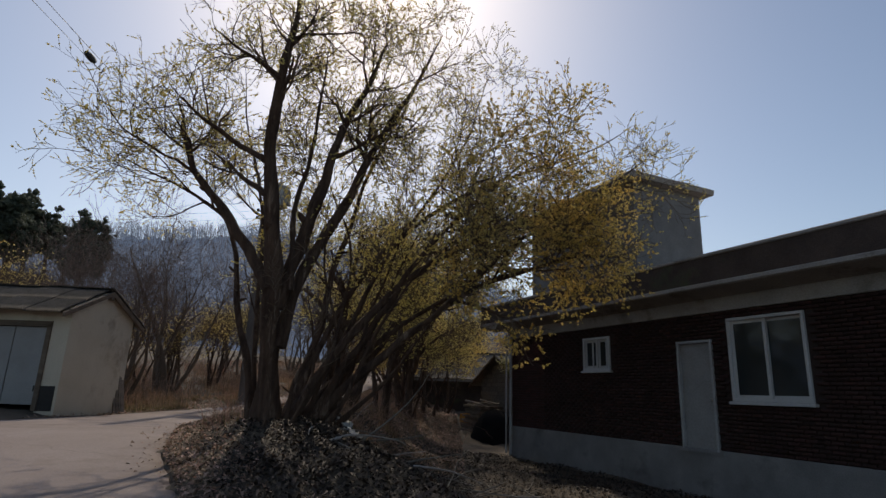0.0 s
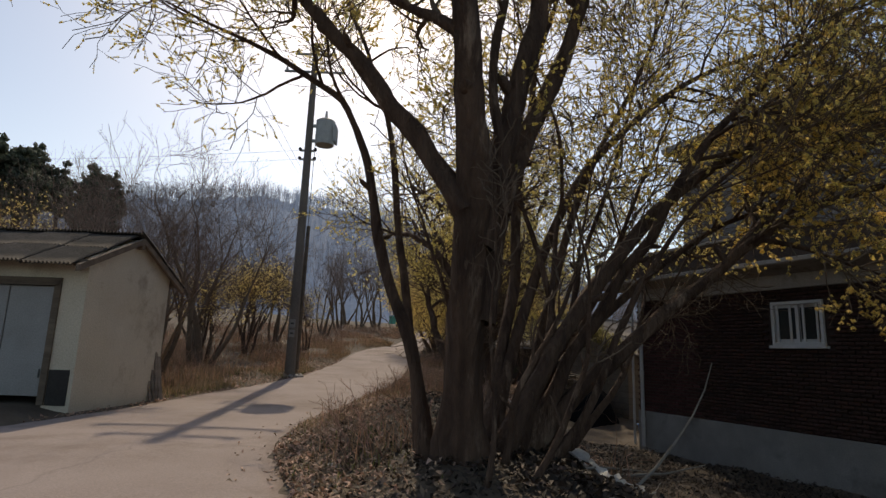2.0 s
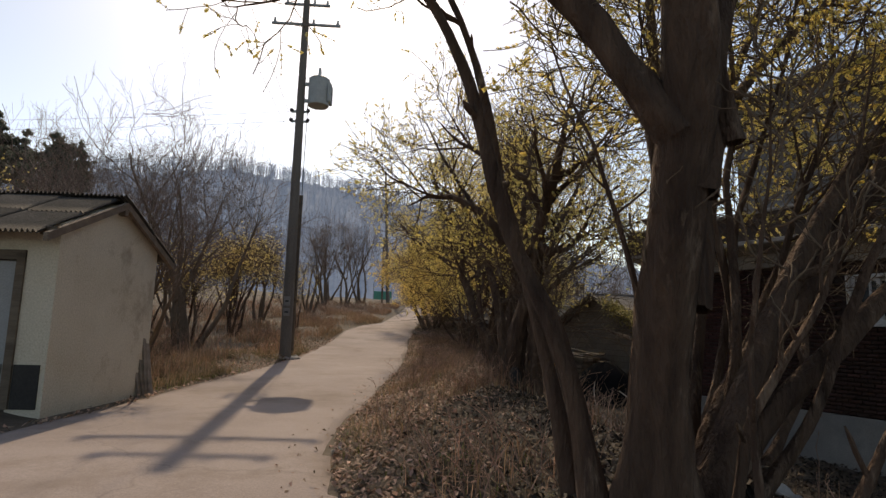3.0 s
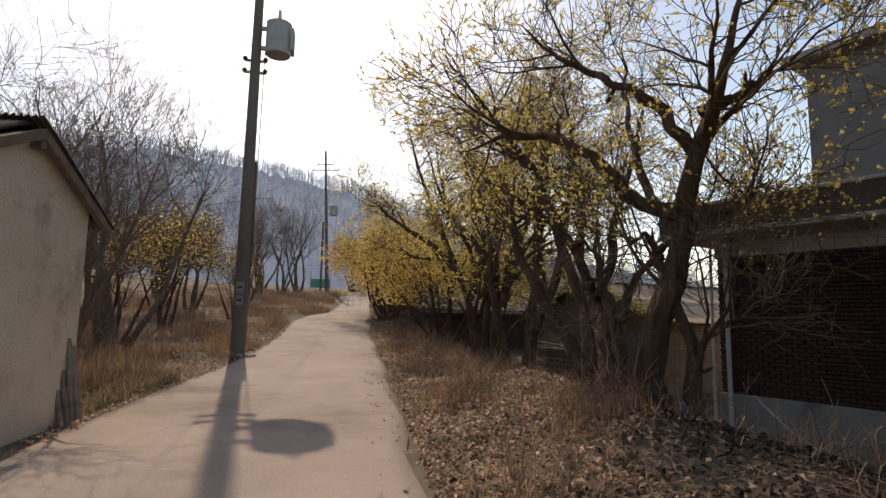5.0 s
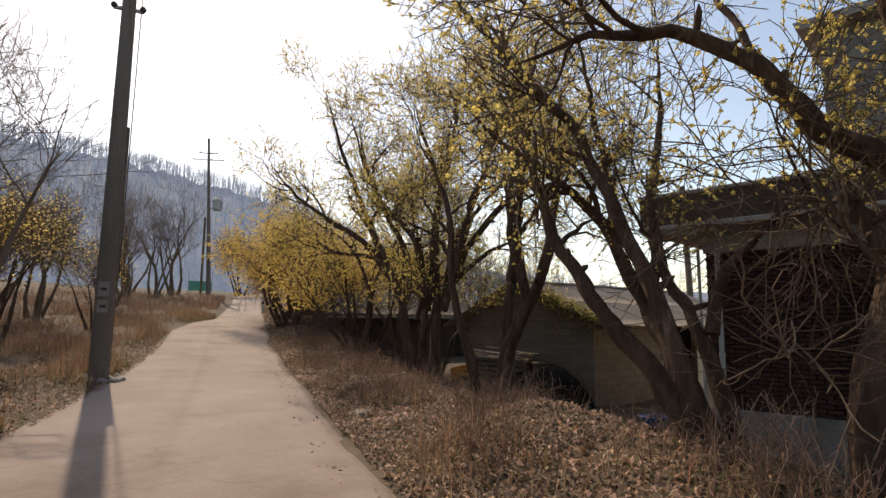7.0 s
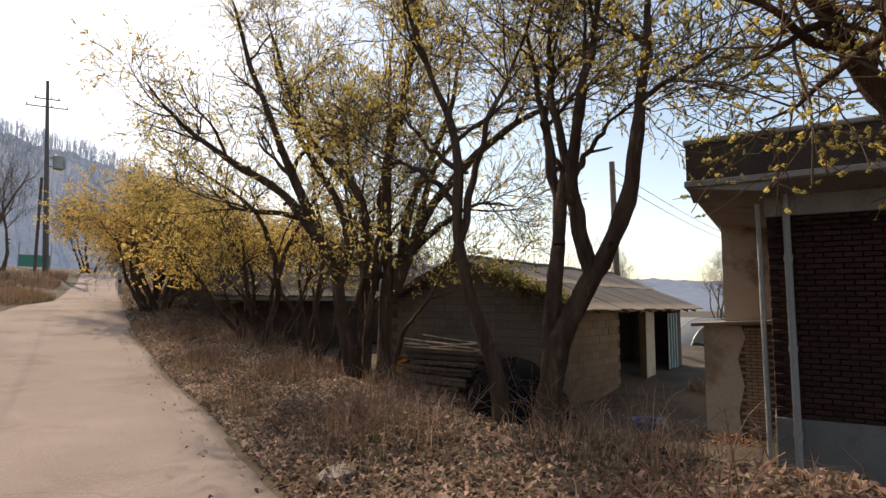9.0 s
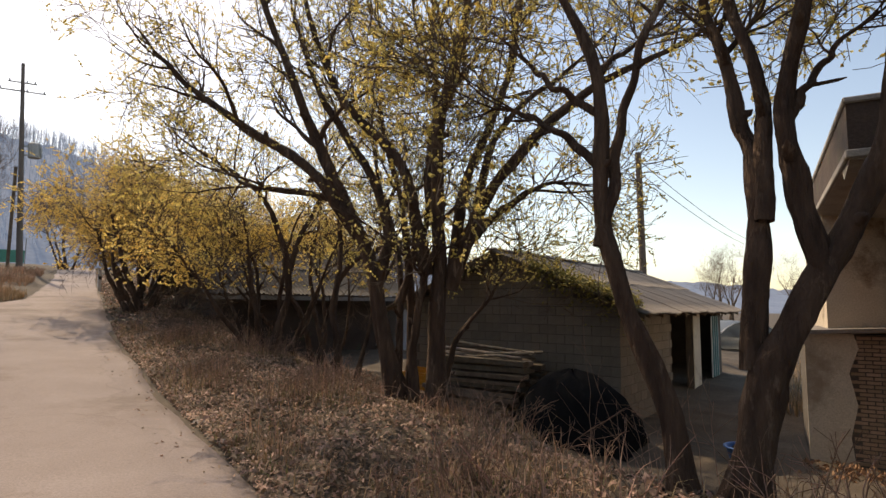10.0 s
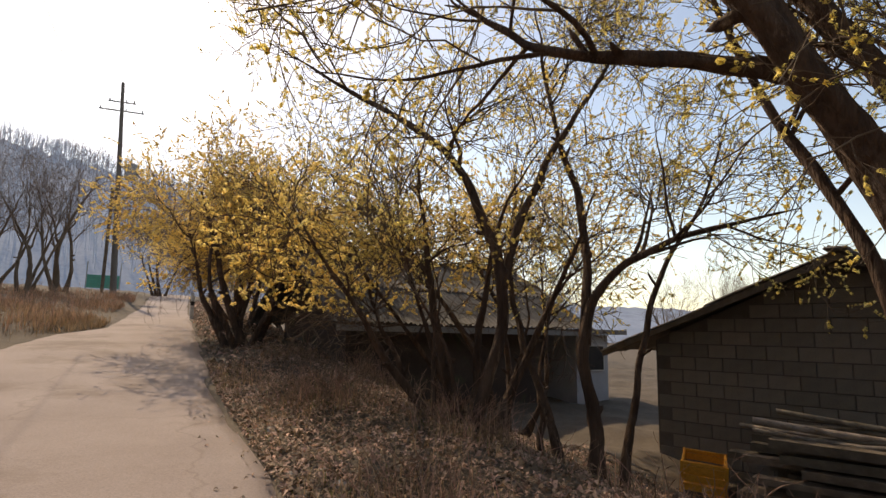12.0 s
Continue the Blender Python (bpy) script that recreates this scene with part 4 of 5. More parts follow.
# crumpled plastic strip on the dark ground by the old tree
rng = np.random.default_rng(55)
n = 40
t = np.linspace(0, 1, n)
cx_, cy_ = -2.05 + 0.6 * t + rng.normal(0, 0.012, n), 10.1 - 1.75 * t + rng.normal(0, 0.012, n)
half_w = 0.02 + 0.06 * np.abs(np.sin(t * 9 + 0.6)) * rng.uniform(0.5, 1.2, n)
zc = ground_z(cx_, cy_) + 0.05 + 0.03 * np.abs(np.sin(t * 23))
V = np.stack([np.stack([cx_ + k_ * half_w, cy_ + 0.3 * k_ * half_w, zc + 0.02 * (k_ % 2) + rng.normal(0, 0.012, n)], -1) for k_ in (-1, -0.3, 0.4, 1)], 1)
idx = np.arange(n * 4).reshape(n, 4)
F = np.stack([idx[:-1, :-1], idx[:-1, 1:], idx[1:, 1:], idx[1:, :-1]], -1).reshape(-1, 4)
put("plastic_strip", np_mesh("plastic_strip", V, F, M_VINYL), None, "crumpled pale plastic strip lying on dark leaves", category="plastic sheet")


# ---- hills and far woods ----
def hill(name, label, az, el, dist, material, depth, seed, base=-2.0, rough=1.5):
    """A long slope whose skyline stands at the bearings az and heights el, in degrees."""
    rng = np.random.default_rng(seed)
    A = np.linspace(az[0], az[-1], 260)
    E = np.interp(A, az, el)
    rows = np.linspace(0, 1, 40)
    top = dist * np.tan(np.radians(E)) + rng.normal(0, rough * 0.15, len(A))
    V = []
    for r in rows:
        rad = dist - depth * (1 - r)
        h = base + (top - base) * r ** 0.85 + rng.normal(0, rough * 0.25, len(A)) * (0.1 + r)
        V.append(np.stack([-np.sin(np.radians(A)) * rad - 5, np.cos(np.radians(A)) * rad + 12, h], -1))
    V.append(np.stack([-np.sin(np.radians(A)) * (dist + 60) - 5, np.cos(np.radians(A)) * (dist + 60) + 12, np.full(len(A), base)], -1))
    V = np.stack(V)
    idx = np.arange(V.shape[0] * V.shape[1]).reshape(V.shape[:2])
    F = np.stack([idx[:-1, :-1], idx[1:, :-1], idx[1:, 1:], idx[:-1, 1:]], axis=-1).reshape(-1, 4)
    tagged(put(name, np_mesh(name, V, F, material, True)), label, "hill", kind="structure")
    return V


slope = hill("mountain_backdrop", "wooded winter mountain slope with blue-grey haze put in its colour", [-40, -14, -4, 3, 11, 18, 25, 34, 50, 70], [3, 8.5, 12.2, 13.6, 14.6, 15.1, 14.0, 12.5, 11, 9], 260, M_MOUNT_HAZE, 170, 5, rough=3)
hill("far_hill_backdrop", "low far hills with haze put in as a glow", [-140, -110, -90, -72, -60, -40, -20], [1.0, 2.0, 1.6, 1.4, 2.6, 3.4, 4.0], 420, M_MOUNT_HAZE, 120, 6, rough=2)
hill("rear_hill_backdrop", "low wooded hills", [70, 110, 150, 190, 230], [7, 4, 3, 3, 2], 300, M_MOUNT_HAZE, 120, 7, rough=2)
rng = np.random.default_rng(8)
n = 5200
ii, jj = rng.integers(6, 40, n), rng.integers(0, 259, n)
jj[:2600] = rng.integers(60, 200, 2600)
ii[:1500] = rng.integers(35, 40, 1500)
p = slope[ii, jj] + rng.normal(0, 1.0, (n, 3)) * [1, 1, 0.2]
P, R = shoot(p, unit(np.stack([rng.normal(0, 0.06, n), rng.normal(0, 0.06, n), np.ones(n)], -1)), rng.uniform(4, 8, n), np.full(n, 0.1), np.full(n, 0.04), 4, 0.05, 0, rng)
b, br = sprout(P, R, 6, 0.35, 1.0, 3.0, 32, 3, 0.1, 0.3, rng, 0.6, 0.5)
V1, F1 = tube_mesh(P, R, 3)
V2, F2 = tube_mesh(b, br, 3)
put("mountain_woods", np_mesh("mountain_woods", np.concatenate([V1, V2]), np.concatenate([F1, F2 + len(V1)]), M_RIDGE_HAZE), None, "leafless woods on the far mountain, haze put in their colour", kind="stuff", category="woods")


def pine(at, h, seed):
    rng = np.random.default_rng(seed)
    t = thing("pine_tree", pose(at[0], at[1], at[2]), "dark green pine on the near hill", "tree", "pines on the hill")
    P, R = shoot(np.zeros((1, 3)), np.array([[0.05, 0, 1.0]]), np.array([h]), np.array([0.3]), np.array([0.08]), 8, 0.05, 0, rng)
    V, F = tube_mesh(P, R, 6)
    put("trunk", np_mesh("trunk", V, F, M_BARK, True), t)
    b, br = sprout(P, R, 46, 0.3, 1.0, h * 0.32, 70, 5, 0.1, 0.1, rng, 0.5, 0.3)
    c, cr = sprout(b, br, 7, 0.2, 1.0, h * 0.12, 50, 3, 0.1, 0.2, rng, 0.6, 0.5)
    V, F = tufts(along(c, 5, rng), 0.3, rng)
    put("crown", np_mesh("crown", V, F, M_PINE), t, kind="stuff")
    return t


knoll = hill("pine_knoll", "brown knoll below the pines", [24, 30, 36, 44, 60, 80], [1.5, 8.5, 10.5, 11, 10, 6], 78, M_SOIL, 40, 9, 1.0, 0.8)
rng = np.random.default_rng(10)
first = None
for i in range(34):
    j = int(rng.uniform(45, 235))
    q = knoll[int(rng.uniform(22, 40)), j]
    if first is None:
        first = pine(q, 8.5, 40)
    else:
        copy_thing(first, pose(q[0], q[1], q[2], 0, 0, rng.uniform(0, 360)) @ Matrix.Scale(rng.uniform(0.75, 1.2), 4))
for i, (px, py, s) in enumerate(((44, 62, 1.7), (52, 60, 1.9), (60, 64, 1.8), (40, 74, 1.6), (66, 52, 1.7), (74, 58, 1.9), (34, 80, 1.8), (82, 50, 1.7), (30, 92, 2.0), (20, 84, 1.8))):
    copy_thing(bare, pose(px, py, -0.8, 0, 0, i * 50) @ Matrix.Scale(s, 4))


# ---- brick house ----
HOUSE = pose(2.2, 18.39, 0, 0, 0, math.degrees(math.atan2(-0.918, 0.397)))
house = thing("brick_house", HOUSE, "dark red brick flat-roofed village house on a grey plinth", "house")
HL, HD = 15.0, 8.0
# wall with openings: window, door, large window
OPEN = [(3.65, 4.65, 1.93, 2.77), (6.75, 7.63, 0.3, 2.48), (8.02, 9.56, 1.27, 2.86)]
bm = bmesh.new()
s0 = 0.0
for a, b_, z0, z1 in OPEN:
    box(bm, s0, a, 0.04, 0.24, 0.3, 3.02)
    if z0 > 0.35:
        box(bm, a, b_, 0.04, 0.24, 0.3, z0)
    box(bm, a, b_, 0.04, 0.24, z1, 3.02)
    s0 = b_
box(bm, s0, HL, 0.04, 0.24, 0.3, 3.02)
box(bm, 0.04, 0.24, 0.24, 3.6, 0.3, 3.02)
box(bm, HL - 0.2, HL, 0.24, HD, 0.3, 3.02)
box(bm, 0, HL, HD - 0.2, HD, 0.3, 3.02)
part("wall", bm, M_MORTAR, house)
part("floor_slab", boxes((0.1, HL - 0.1, 0.1, HD - 0.1, 0.1, 0.28)), M_DARK, house)
part("plinth", boxes((-0.02, HL, -0.02, 0.3, -0.8, 0.33), (-0.02, 0.3, 0.3, 3.6, -0.8, 0.33), bevel=0.015), M_PLINTH, house, "grey cement plinth")
part("wall_beam", boxes((-0.03, HL, -0.03, 0.28, 3.02, 3.3), (-0.03, 0.28, 0.28, HD, 3.02, 3.3), bevel=0.01), M_EAVE, house, "pale cement band under the eaves")
bm = bmesh.new()
prism(bm, [(0.0, 3.3), (-0.55, 3.42), (-0.55, 3.6), (0.3, 3.6)], "x", -0.92, HL + 0.5)
prism(bm, [(0.0, 3.3), (-0.92, 3.42), (-0.92, 3.6), (0.3, 3.6)], "y", -0.55, HD + 0.4)
part("soffit", bm, M_EAVE, house, "stained cement cove under the roof edge")
part("roof_slab", boxes((-0.85, HL + 0.5, -0.45, HD + 0.4, 3.6, 3.85)), M_EAVE, house)
part("eave_trim", boxes((-0.96, HL + 0.5, -0.59, -0.45, 3.43, 3.52), (-0.96, -0.82, -0.45, HD + 0.4, 3.43, 3.52), bevel=0.012), M_EAVE, house, "pale lower edge of the fascia")
part("fascia", boxes((-0.93, HL + 0.5, -0.56, -0.4, 3.52, 4.03), (-0.93, -0.77, -0.4, HD + 0.4, 3.52, 4.03)), M_FASCIA, house, "dark weathered mossy fascia")
part("roof_cap", boxes((-0.96, HL + 0.5, -0.59, -0.3, 4.03, 4.1), (-0.96, -0.7, -0.3, HD + 0.4, 4.03, 4.1), bevel=0.015), M_EAVE, house, "pale cement coping")
# rear wing
part("rear_wall", boxes((-0.86, 0.06, 3.6, HD, -0.6, 3.42)), M_OCHRE, house, "ochre-stained peeling render")
# stair tower on the roof
part("tower_wall", boxes((2.05, 6.25, -0.5, 1.7, 3.8, 6.3)), M_PLINTH, house, "plain grey cement roof storey")
bm = bmesh.new()
prism(bm, [(1.8, 6.3), (6.5, 6.3), (6.54, 6.43), (1.76, 6.43)], "y", -0.8, 1.95)
part("tower_roof", bm, M_EAVE, house, "thin overhanging cement roof slab")
# windows
for nm, (a, b_, z0, z1), bars in (("window", OPEN[0], 4), ("large_window", OPEN[2], 1)):
    w = part("window", boxes((a, b_, -0.02, 0.16, z0, z0 + 0.06), (a, b_, -0.02, 0.16, z1 - 0.06, z1), (a, a + 0.06, -0.02, 0.16, z0 + 0.06, z1 - 0.06), (b_ - 0.06, b_, -0.02, 0.16, z0 + 0.06, z1 - 0.06), bevel=0.006), M_WHITE, house, "white framed sliding window")
    mid = (a + b_) / 2
    for x0, x1, y0 in ((a + 0.06, mid + 0.02, 0.03), (mid - 0.04, b_ - 0.06, 0.08)):
        part("sash", boxes((x0, x1, y0, y0 + 0.035, z0 + 0.06, z0 + 0.12), (x0, x1, y0, y0 + 0.035, z1 - 0.12, z1 - 0.06), (x0, x0 + 0.06, y0, y0 + 0.035, z0 + 0.12, z1 - 0.12), (x1 - 0.06, x1, y0, y0 + 0.035, z0 + 0.12, z1 - 0.12)), M_WHITE, w)
        part("pane", boxes((x0 + 0.06, x1 - 0.06, y0 + 0.012, y0 + 0.02, z0 + 0.12, z1 - 0.12)), M_GLASS, w)
    if bars > 1:
        for i in range(bars):
            x = a + 0.12 + (b_ - a - 0.24) * i / (bars - 1)
            part("bar", boxes((x - 0.018, x + 0.018, 0.0, 0.025, z0 + 0.06, z1 - 0.06)), M_WHITE, w)
    part("sill", boxes((a - 0.05, b_ + 0.05, -0.06, 0.1, z0 - 0.06, z0 - 0.002), bevel=0.008), M_WHITE, w)
# near-black sheet, the room's dimness put in its colour
part("room_back", boxes((2.5, 11, 1.6, 1.7, 0.3, 3.0)), M_DARK, house, "dark sheet coloured for the dim room behind the windows")
a, b_, z0, z1 = OPEN[1]
d = part("door", boxes((a + 0.05, b_ - 0.05, 0.05, 0.1, z0, z1 - 0.05), bevel=0.006), M_DOOR, house, "pale grey painted metal door")
part("door_frame", boxes((a, a + 0.05, -0.02, 0.14, z0, z1), (b_ - 0.05, b_, -0.02, 0.14, z0, z1), (a + 0.05, b_ - 0.05, -0.02, 0.14, z1 - 0.05, z1)), M_PIPE, d)
part("door_handle", boxes((b_ - 0.16, b_ - 0.1, 0.0, 0.05, 1.25, 1.32), bevel=0.01), M_STEEL, d)
part("threshold", boxes((a - 0.1, b_ + 0.1, -0.05, 0.2, 0.25, 0.3)), M_PLINTH, d)


def pipe(name, pts, r, material, parent, label="", sides=10):
    P = np.array(pts, float)
    t = np.linspace(0, 1, 4 * len(P))
    u = np.linspace(0, 1, len(P))
    P = np.stack([np.interp(t, u, P[:, i]) for i in range(3)], -1)
    V, F = tube_mesh(P[None], np.full((1, len(P)), r), sides)
    return put(name, np_mesh(name, V, F, material, True), parent, label)


pp = pipe("downpipe", [(0.23, -0.1, -0.5), (0.23, -0.1, 3.3)], 0.045, M_PIPE, house, "grey plastic rain pipe")
for z in (0.1, 1.2, 2.4):
    pipe("collar", [(0.23, -0.1, z), (0.23, -0.1, z + 0.08)], 0.056, M_PIPE, pp)
pipe("corner_pipe", [(-0.1, -0.06, -0.5), (-0.1, -0.06, 3.2)], 0.03, M_PIPE, house, "thin grey corner pipe")

# low outhouse wall beside the house
privy = thing("outhouse", HOUSE, "low outhouse of pale brick with peeling plaster and slab roof", "outhouse")
part("wall", boxes((-1.2, -0.02, 3.3, 3.56, -0.8, 1.42), (-1.2, -1.04, 3.56, 5.2, -0.8, 1.42)), M_JOINT, privy)
bm = bmesh.new()
prism(bm, [(-1.22, -0.8), (-0.6, -0.8), (-0.66, -0.2), (-0.55, 0.3), (-0.64, 0.8), (-0.5, 1.2), (-0.56, 1.42), (-1.22, 1.42)], "y", 3.26, 3.3)
part("plaster", bm, M_CREAM, privy, "flaking cream plaster")
bm = bmesh.new()
prism(bm, [(-1.42, 1.4), (0.0, 1.47), (0.0, 1.54), (-1.42, 1.46)], "y", 3.05, 5.4)
part("roof", bm, M_SLATE, privy, "thin cement sheet roof")

# ---- block shed ----
SHED = pose(3.83, 23.74, 0, 0, 0, math.degrees(math.atan2(0.27, 0.963)))
shed = thing("block_shed", SHED, "long gabled concrete block shed with slate roof", "shed")
EV, RG, SB, SA, SW = 1.86, 2.98, 2.78, 9.3, 5.4
bm = bmesh.new()
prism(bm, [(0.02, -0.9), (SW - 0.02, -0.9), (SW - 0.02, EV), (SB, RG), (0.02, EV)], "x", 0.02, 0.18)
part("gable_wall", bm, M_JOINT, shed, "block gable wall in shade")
for a0_, a1_ in ((0.18, 3.55), (5.6, 6.4), (8.75, SA)):
    part("side_wall", boxes((a0_, a1_, 0.02, 0.18, -0.9, EV)), M_JOINT, shed)
part("lintel", boxes((3.55, 8.75, 0.0, 0.2, 1.62, EV)), M_CREAM, shed, "pale rendered band over the openings")
# near-black sheets across the openings, coloured for the unlit inside
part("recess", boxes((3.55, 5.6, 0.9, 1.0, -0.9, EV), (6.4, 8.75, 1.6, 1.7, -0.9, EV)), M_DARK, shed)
part("far_wall", boxes((SA - 0.18, SA, 0.18, SW - 0.18, -0.9, EV), (0.18, SA, SW - 0.18, SW, -0.9, EV)), M_JOINT, shed)
part("pillar", boxes((5.62, 6.38, -0.02, 0.0, -0.5, 1.62)), M_CREAM, shed)
for i in range(7):
    part("curtain_strip", boxes((7.75 + i * 0.14, 7.86 + i * 0.14, -0.03 - 0.02 * (i % 2), 0.0, -0.3, 1.55)), M_TEAL if i % 2 else M_WHITE, shed)


def slate_sheet(width, length, waves, thick=0.012, seed=0):
    n = waves * 6
    x = np.linspace(0, width, n + 1)
    y = np.linspace(0, length, 5)
    Xs, Ys = np.meshgrid(x, y, indexing="ij")
    Zs = 0.022 * np.sin(Xs / width * waves * 2 * np.pi) + 0.012 * np.sin(Ys * 3 + seed)
    top = np.stack([Xs, Ys, Zs + thick], -1).reshape(-1, 3)
    low = np.stack([Xs, Ys, Zs], -1).reshape(-1, 3)
    i = np.arange((n + 1) * 5).reshape(n + 1, 5)
    q = np.stack([i[:-1, :-1], i[1:, :-1], i[1:, 1:], i[:-1, 1:]], -1).reshape(-1, 4)
    e0 = np.stack([i[:-1, 0], i[1:, 0], i[1:, 0] + i.size, i[:-1, 0] + i.size], -1)
    e1 = np.stack([i[0, :-1], i[0, 1:], i[0, 1:] + i.size, i[0, :-1] + i.size], -1)
    e2 = np.stack([i[-1, :-1], i[-1, 1:], i[-1, 1:] + i.size, i[-1, :-1] + i.size], -1)
    return np.concatenate([top, low]), np.concatenate([q, q[:, ::-1] + i.size, e0, e1, e2])


def slope_sheets(parent, a0, a1, eave, ridge, material, waves=8, rows=2, seed=1, axis_frame=None):
    """Overlapping corrugated sheets between an eave line and a ridge line, each (b, z), along the parent's x."""
    rng = np.random.default_rng(seed)
    run = math.hypot(ridge[0] - eave[0], ridge[1] - eave[1])
    flip = 1 if ridge[0] > eave[0] else -1
    ang = math.atan2(ridge[1] - eave[1], abs(ridge[0] - eave[0]))
    L = run / rows + 0.1
    mesh_ = np_mesh("roof_sheet", *slate_sheet(0.94, L, waves), material, True)
    nsh = int(math.ceil((a1 - a0) / 0.88))
    w = (a1 - a0) / nsh
    for i in range(nsh):
        for r in range(rows):
            s = r * run / rows
            b = eave[0] + flip * s * math.cos(ang)
            z = eave[1] + s * math.sin(ang) + 0.02 * (i % 2) + 0.015 * r + rng.uniform(0, 0.012)
            a = a0 + i * w if flip > 0 else a0 + i * w + 0.94
            m = pose(a, b, z, 0, 0, 0 if flip > 0 else 180) @ pose(0, 0, 0, math.degrees(ang), 0, 0) @ Matrix.Diagonal((w / 0.9, 1, 1, 1))
            put("roof_sheet", mesh_, parent, m=m)


slope_sheets(shed, -0.42, SA + 0.5, (-0.62, EV - 0.18), (SB, RG + 0.06), M_SLATE, 8, 2, 1)
slope_sheets(shed, -0.42, SA + 0.5, (SW + 0.75, EV - 0.2), (SB, RG + 0.06), M_SLATE, 8, 2, 2)
bm = bmesh.new()
prism(bm, [(-0.6, EV - 0.27), (-0.6, EV - 0.19), (SB, RG + 0.04), (SB, RG - 0.05)], "x", -0.38, -0.3)
prism(bm, [(SW + 0.72, EV - 0.28), (SW + 0.72, EV - 0.2), (SB, RG + 0.04), (SB, RG - 0.05)], "x", -0.38, -0.3)
part("barge_board", bm, M_TIMBER, shed, "dark old timber verge board")
for i in range(11):
    a = 0.1 + i * 0.9
    bm = bmesh.new()
    prism(bm, [(-0.55, EV - 0.26), (-0.55, EV - 0.19), (0.25, EV + 0.08), (0.25, EV - 0.0)], "x", a, a + 0.07)
    part("rafter", bm, M_TIMBER, shed)
part("ridge_cap", boxes((-0.45, SA + 0.5, SB - 0.14, SB + 0.14, RG + 0.07, RG + 0.12), bevel=0.02), M_SLATE, shed)

# ---- small hut across the lane ----
HUT = pose(-8.4, 12.76, 0, 0, 0, 180 - 1.7)       # x runs back from the lane, y runs towards the start of the lane
hut = thing("roadside_hut", HUT, "small cream-plastered hut with old corrugated slate roof", "hut")
HW, HLN = 2.52, 4.3
HE, HR = 2.84, 3.36
bm = bmesh.new()
prism(bm, [(-HW, 0.2), (0, 0.2), (0, HE), (-HW / 2, HR), (-HW, HE)], "x", 0.0, 0.16)
part("gable_wall", bm, M_CREAM, hut, "sunlit-worn cream plaster gable")
bm = bmesh.new()
prism(bm, [(-HW, 0.2), (0, 0.2), (0, HE), (-HW / 2, HR), (-HW, HE)], "x", HLN - 0.16, HLN)
part("rear_gable", bm, M_CREAM, hut)
for bx_ in ((0.16, 0.42, -0.16, 0.0, 0.2, HE), (1.95, HLN - 0.16, -0.16, 0.0, 0.2, HE), (0.42, 1.95, -0.16, 0.0, 2.4, HE), (0.16, HLN - 0.16, -HW, -HW + 0.16, 0.2, HE)):
    part("wall_panel", boxes(bx_), M_CREAM, hut)
part("base_stain", boxes((0.06, 0.37, 0.0, 0.012, 0.6, 1.12)), M_DARK, hut, "black damp patch by the door")
part("door_post", boxes((0.38, 0.48, -0.1, 0.03, 0.6, 2.46), (0.38, 2.0, -0.1, 0.03, 2.38, 2.5)), M_TIMBER, hut)
dd = part("door", boxes((0.5, 1.2, -0.08, -0.04, 0.72, 2.37), (1.22, 1.93, -0.08, -0.04, 0.72, 2.37), bevel=0.006), M_DOOR, hut, "pale grey-painted double door")
part("door_handle", boxes((0.54, 0.58, -0.04, 0.0, 1.0, 1.12)), M_STEEL, dd)
slope_sheets(hut, -0.12, HLN + 0.25, (0.42, HE - 0.17), (-HW / 2, HR + 0.05), M_SLATE_OLD, 13, 2, 3)
slope_sheets(hut, -0.12, HLN + 0.25, (-HW - 0.42, HE - 0.17), (-HW / 2, HR + 0.05), M_SLATE_OLD, 13, 2, 4)
bm = bmesh.new()
for sgn in (1, -1):
    c_ = -HW / 2
    e_ = c_ + sgn * (HW / 2 + 0.4)
    prism(bm, [(e_, HE - 0.27), (e_, HE - 0.17), (c_, HR + 0.03), (c_, HR - 0.07)], "x", -0.11, -0.05)
part("barge_board", bm, M_TIMBER, hut, "dark timber verge board")
for z_, y_ in ((HE - 0.12, -HW - 0.2), (HE - 0.12, 0.2), (HE + 0.18, -HW + 0.35), (HR - 0.12, -HW / 2)):
    part("purlin", boxes((-0.1, 0.1, y_ - 0.05, y_ + 0.05, z_ - 0.05, z_ + 0.05), bevel=0.008), M_TIMBER, hut)
rng = np.random.default_rng(14)
for i in range(5):
    yy = 15.0 + i * 0.075
    h = rng.uniform(1.1, 1.7)
    lp = thing("leaning_plank", pose(-8.37 + rng.uniform(0.04, 0.2), yy, gz(-8.2, yy) - 0.02, rng.uniform(-4, 4), -rng.uniform(6, 11), 0), "grey weathered plank leaning on the hut", "plank", "planks leaning on the hut")
    part("board", boxes((-0.012, 0.012, -0.05, 0.05, 0, h)), M_PLANK, lp)

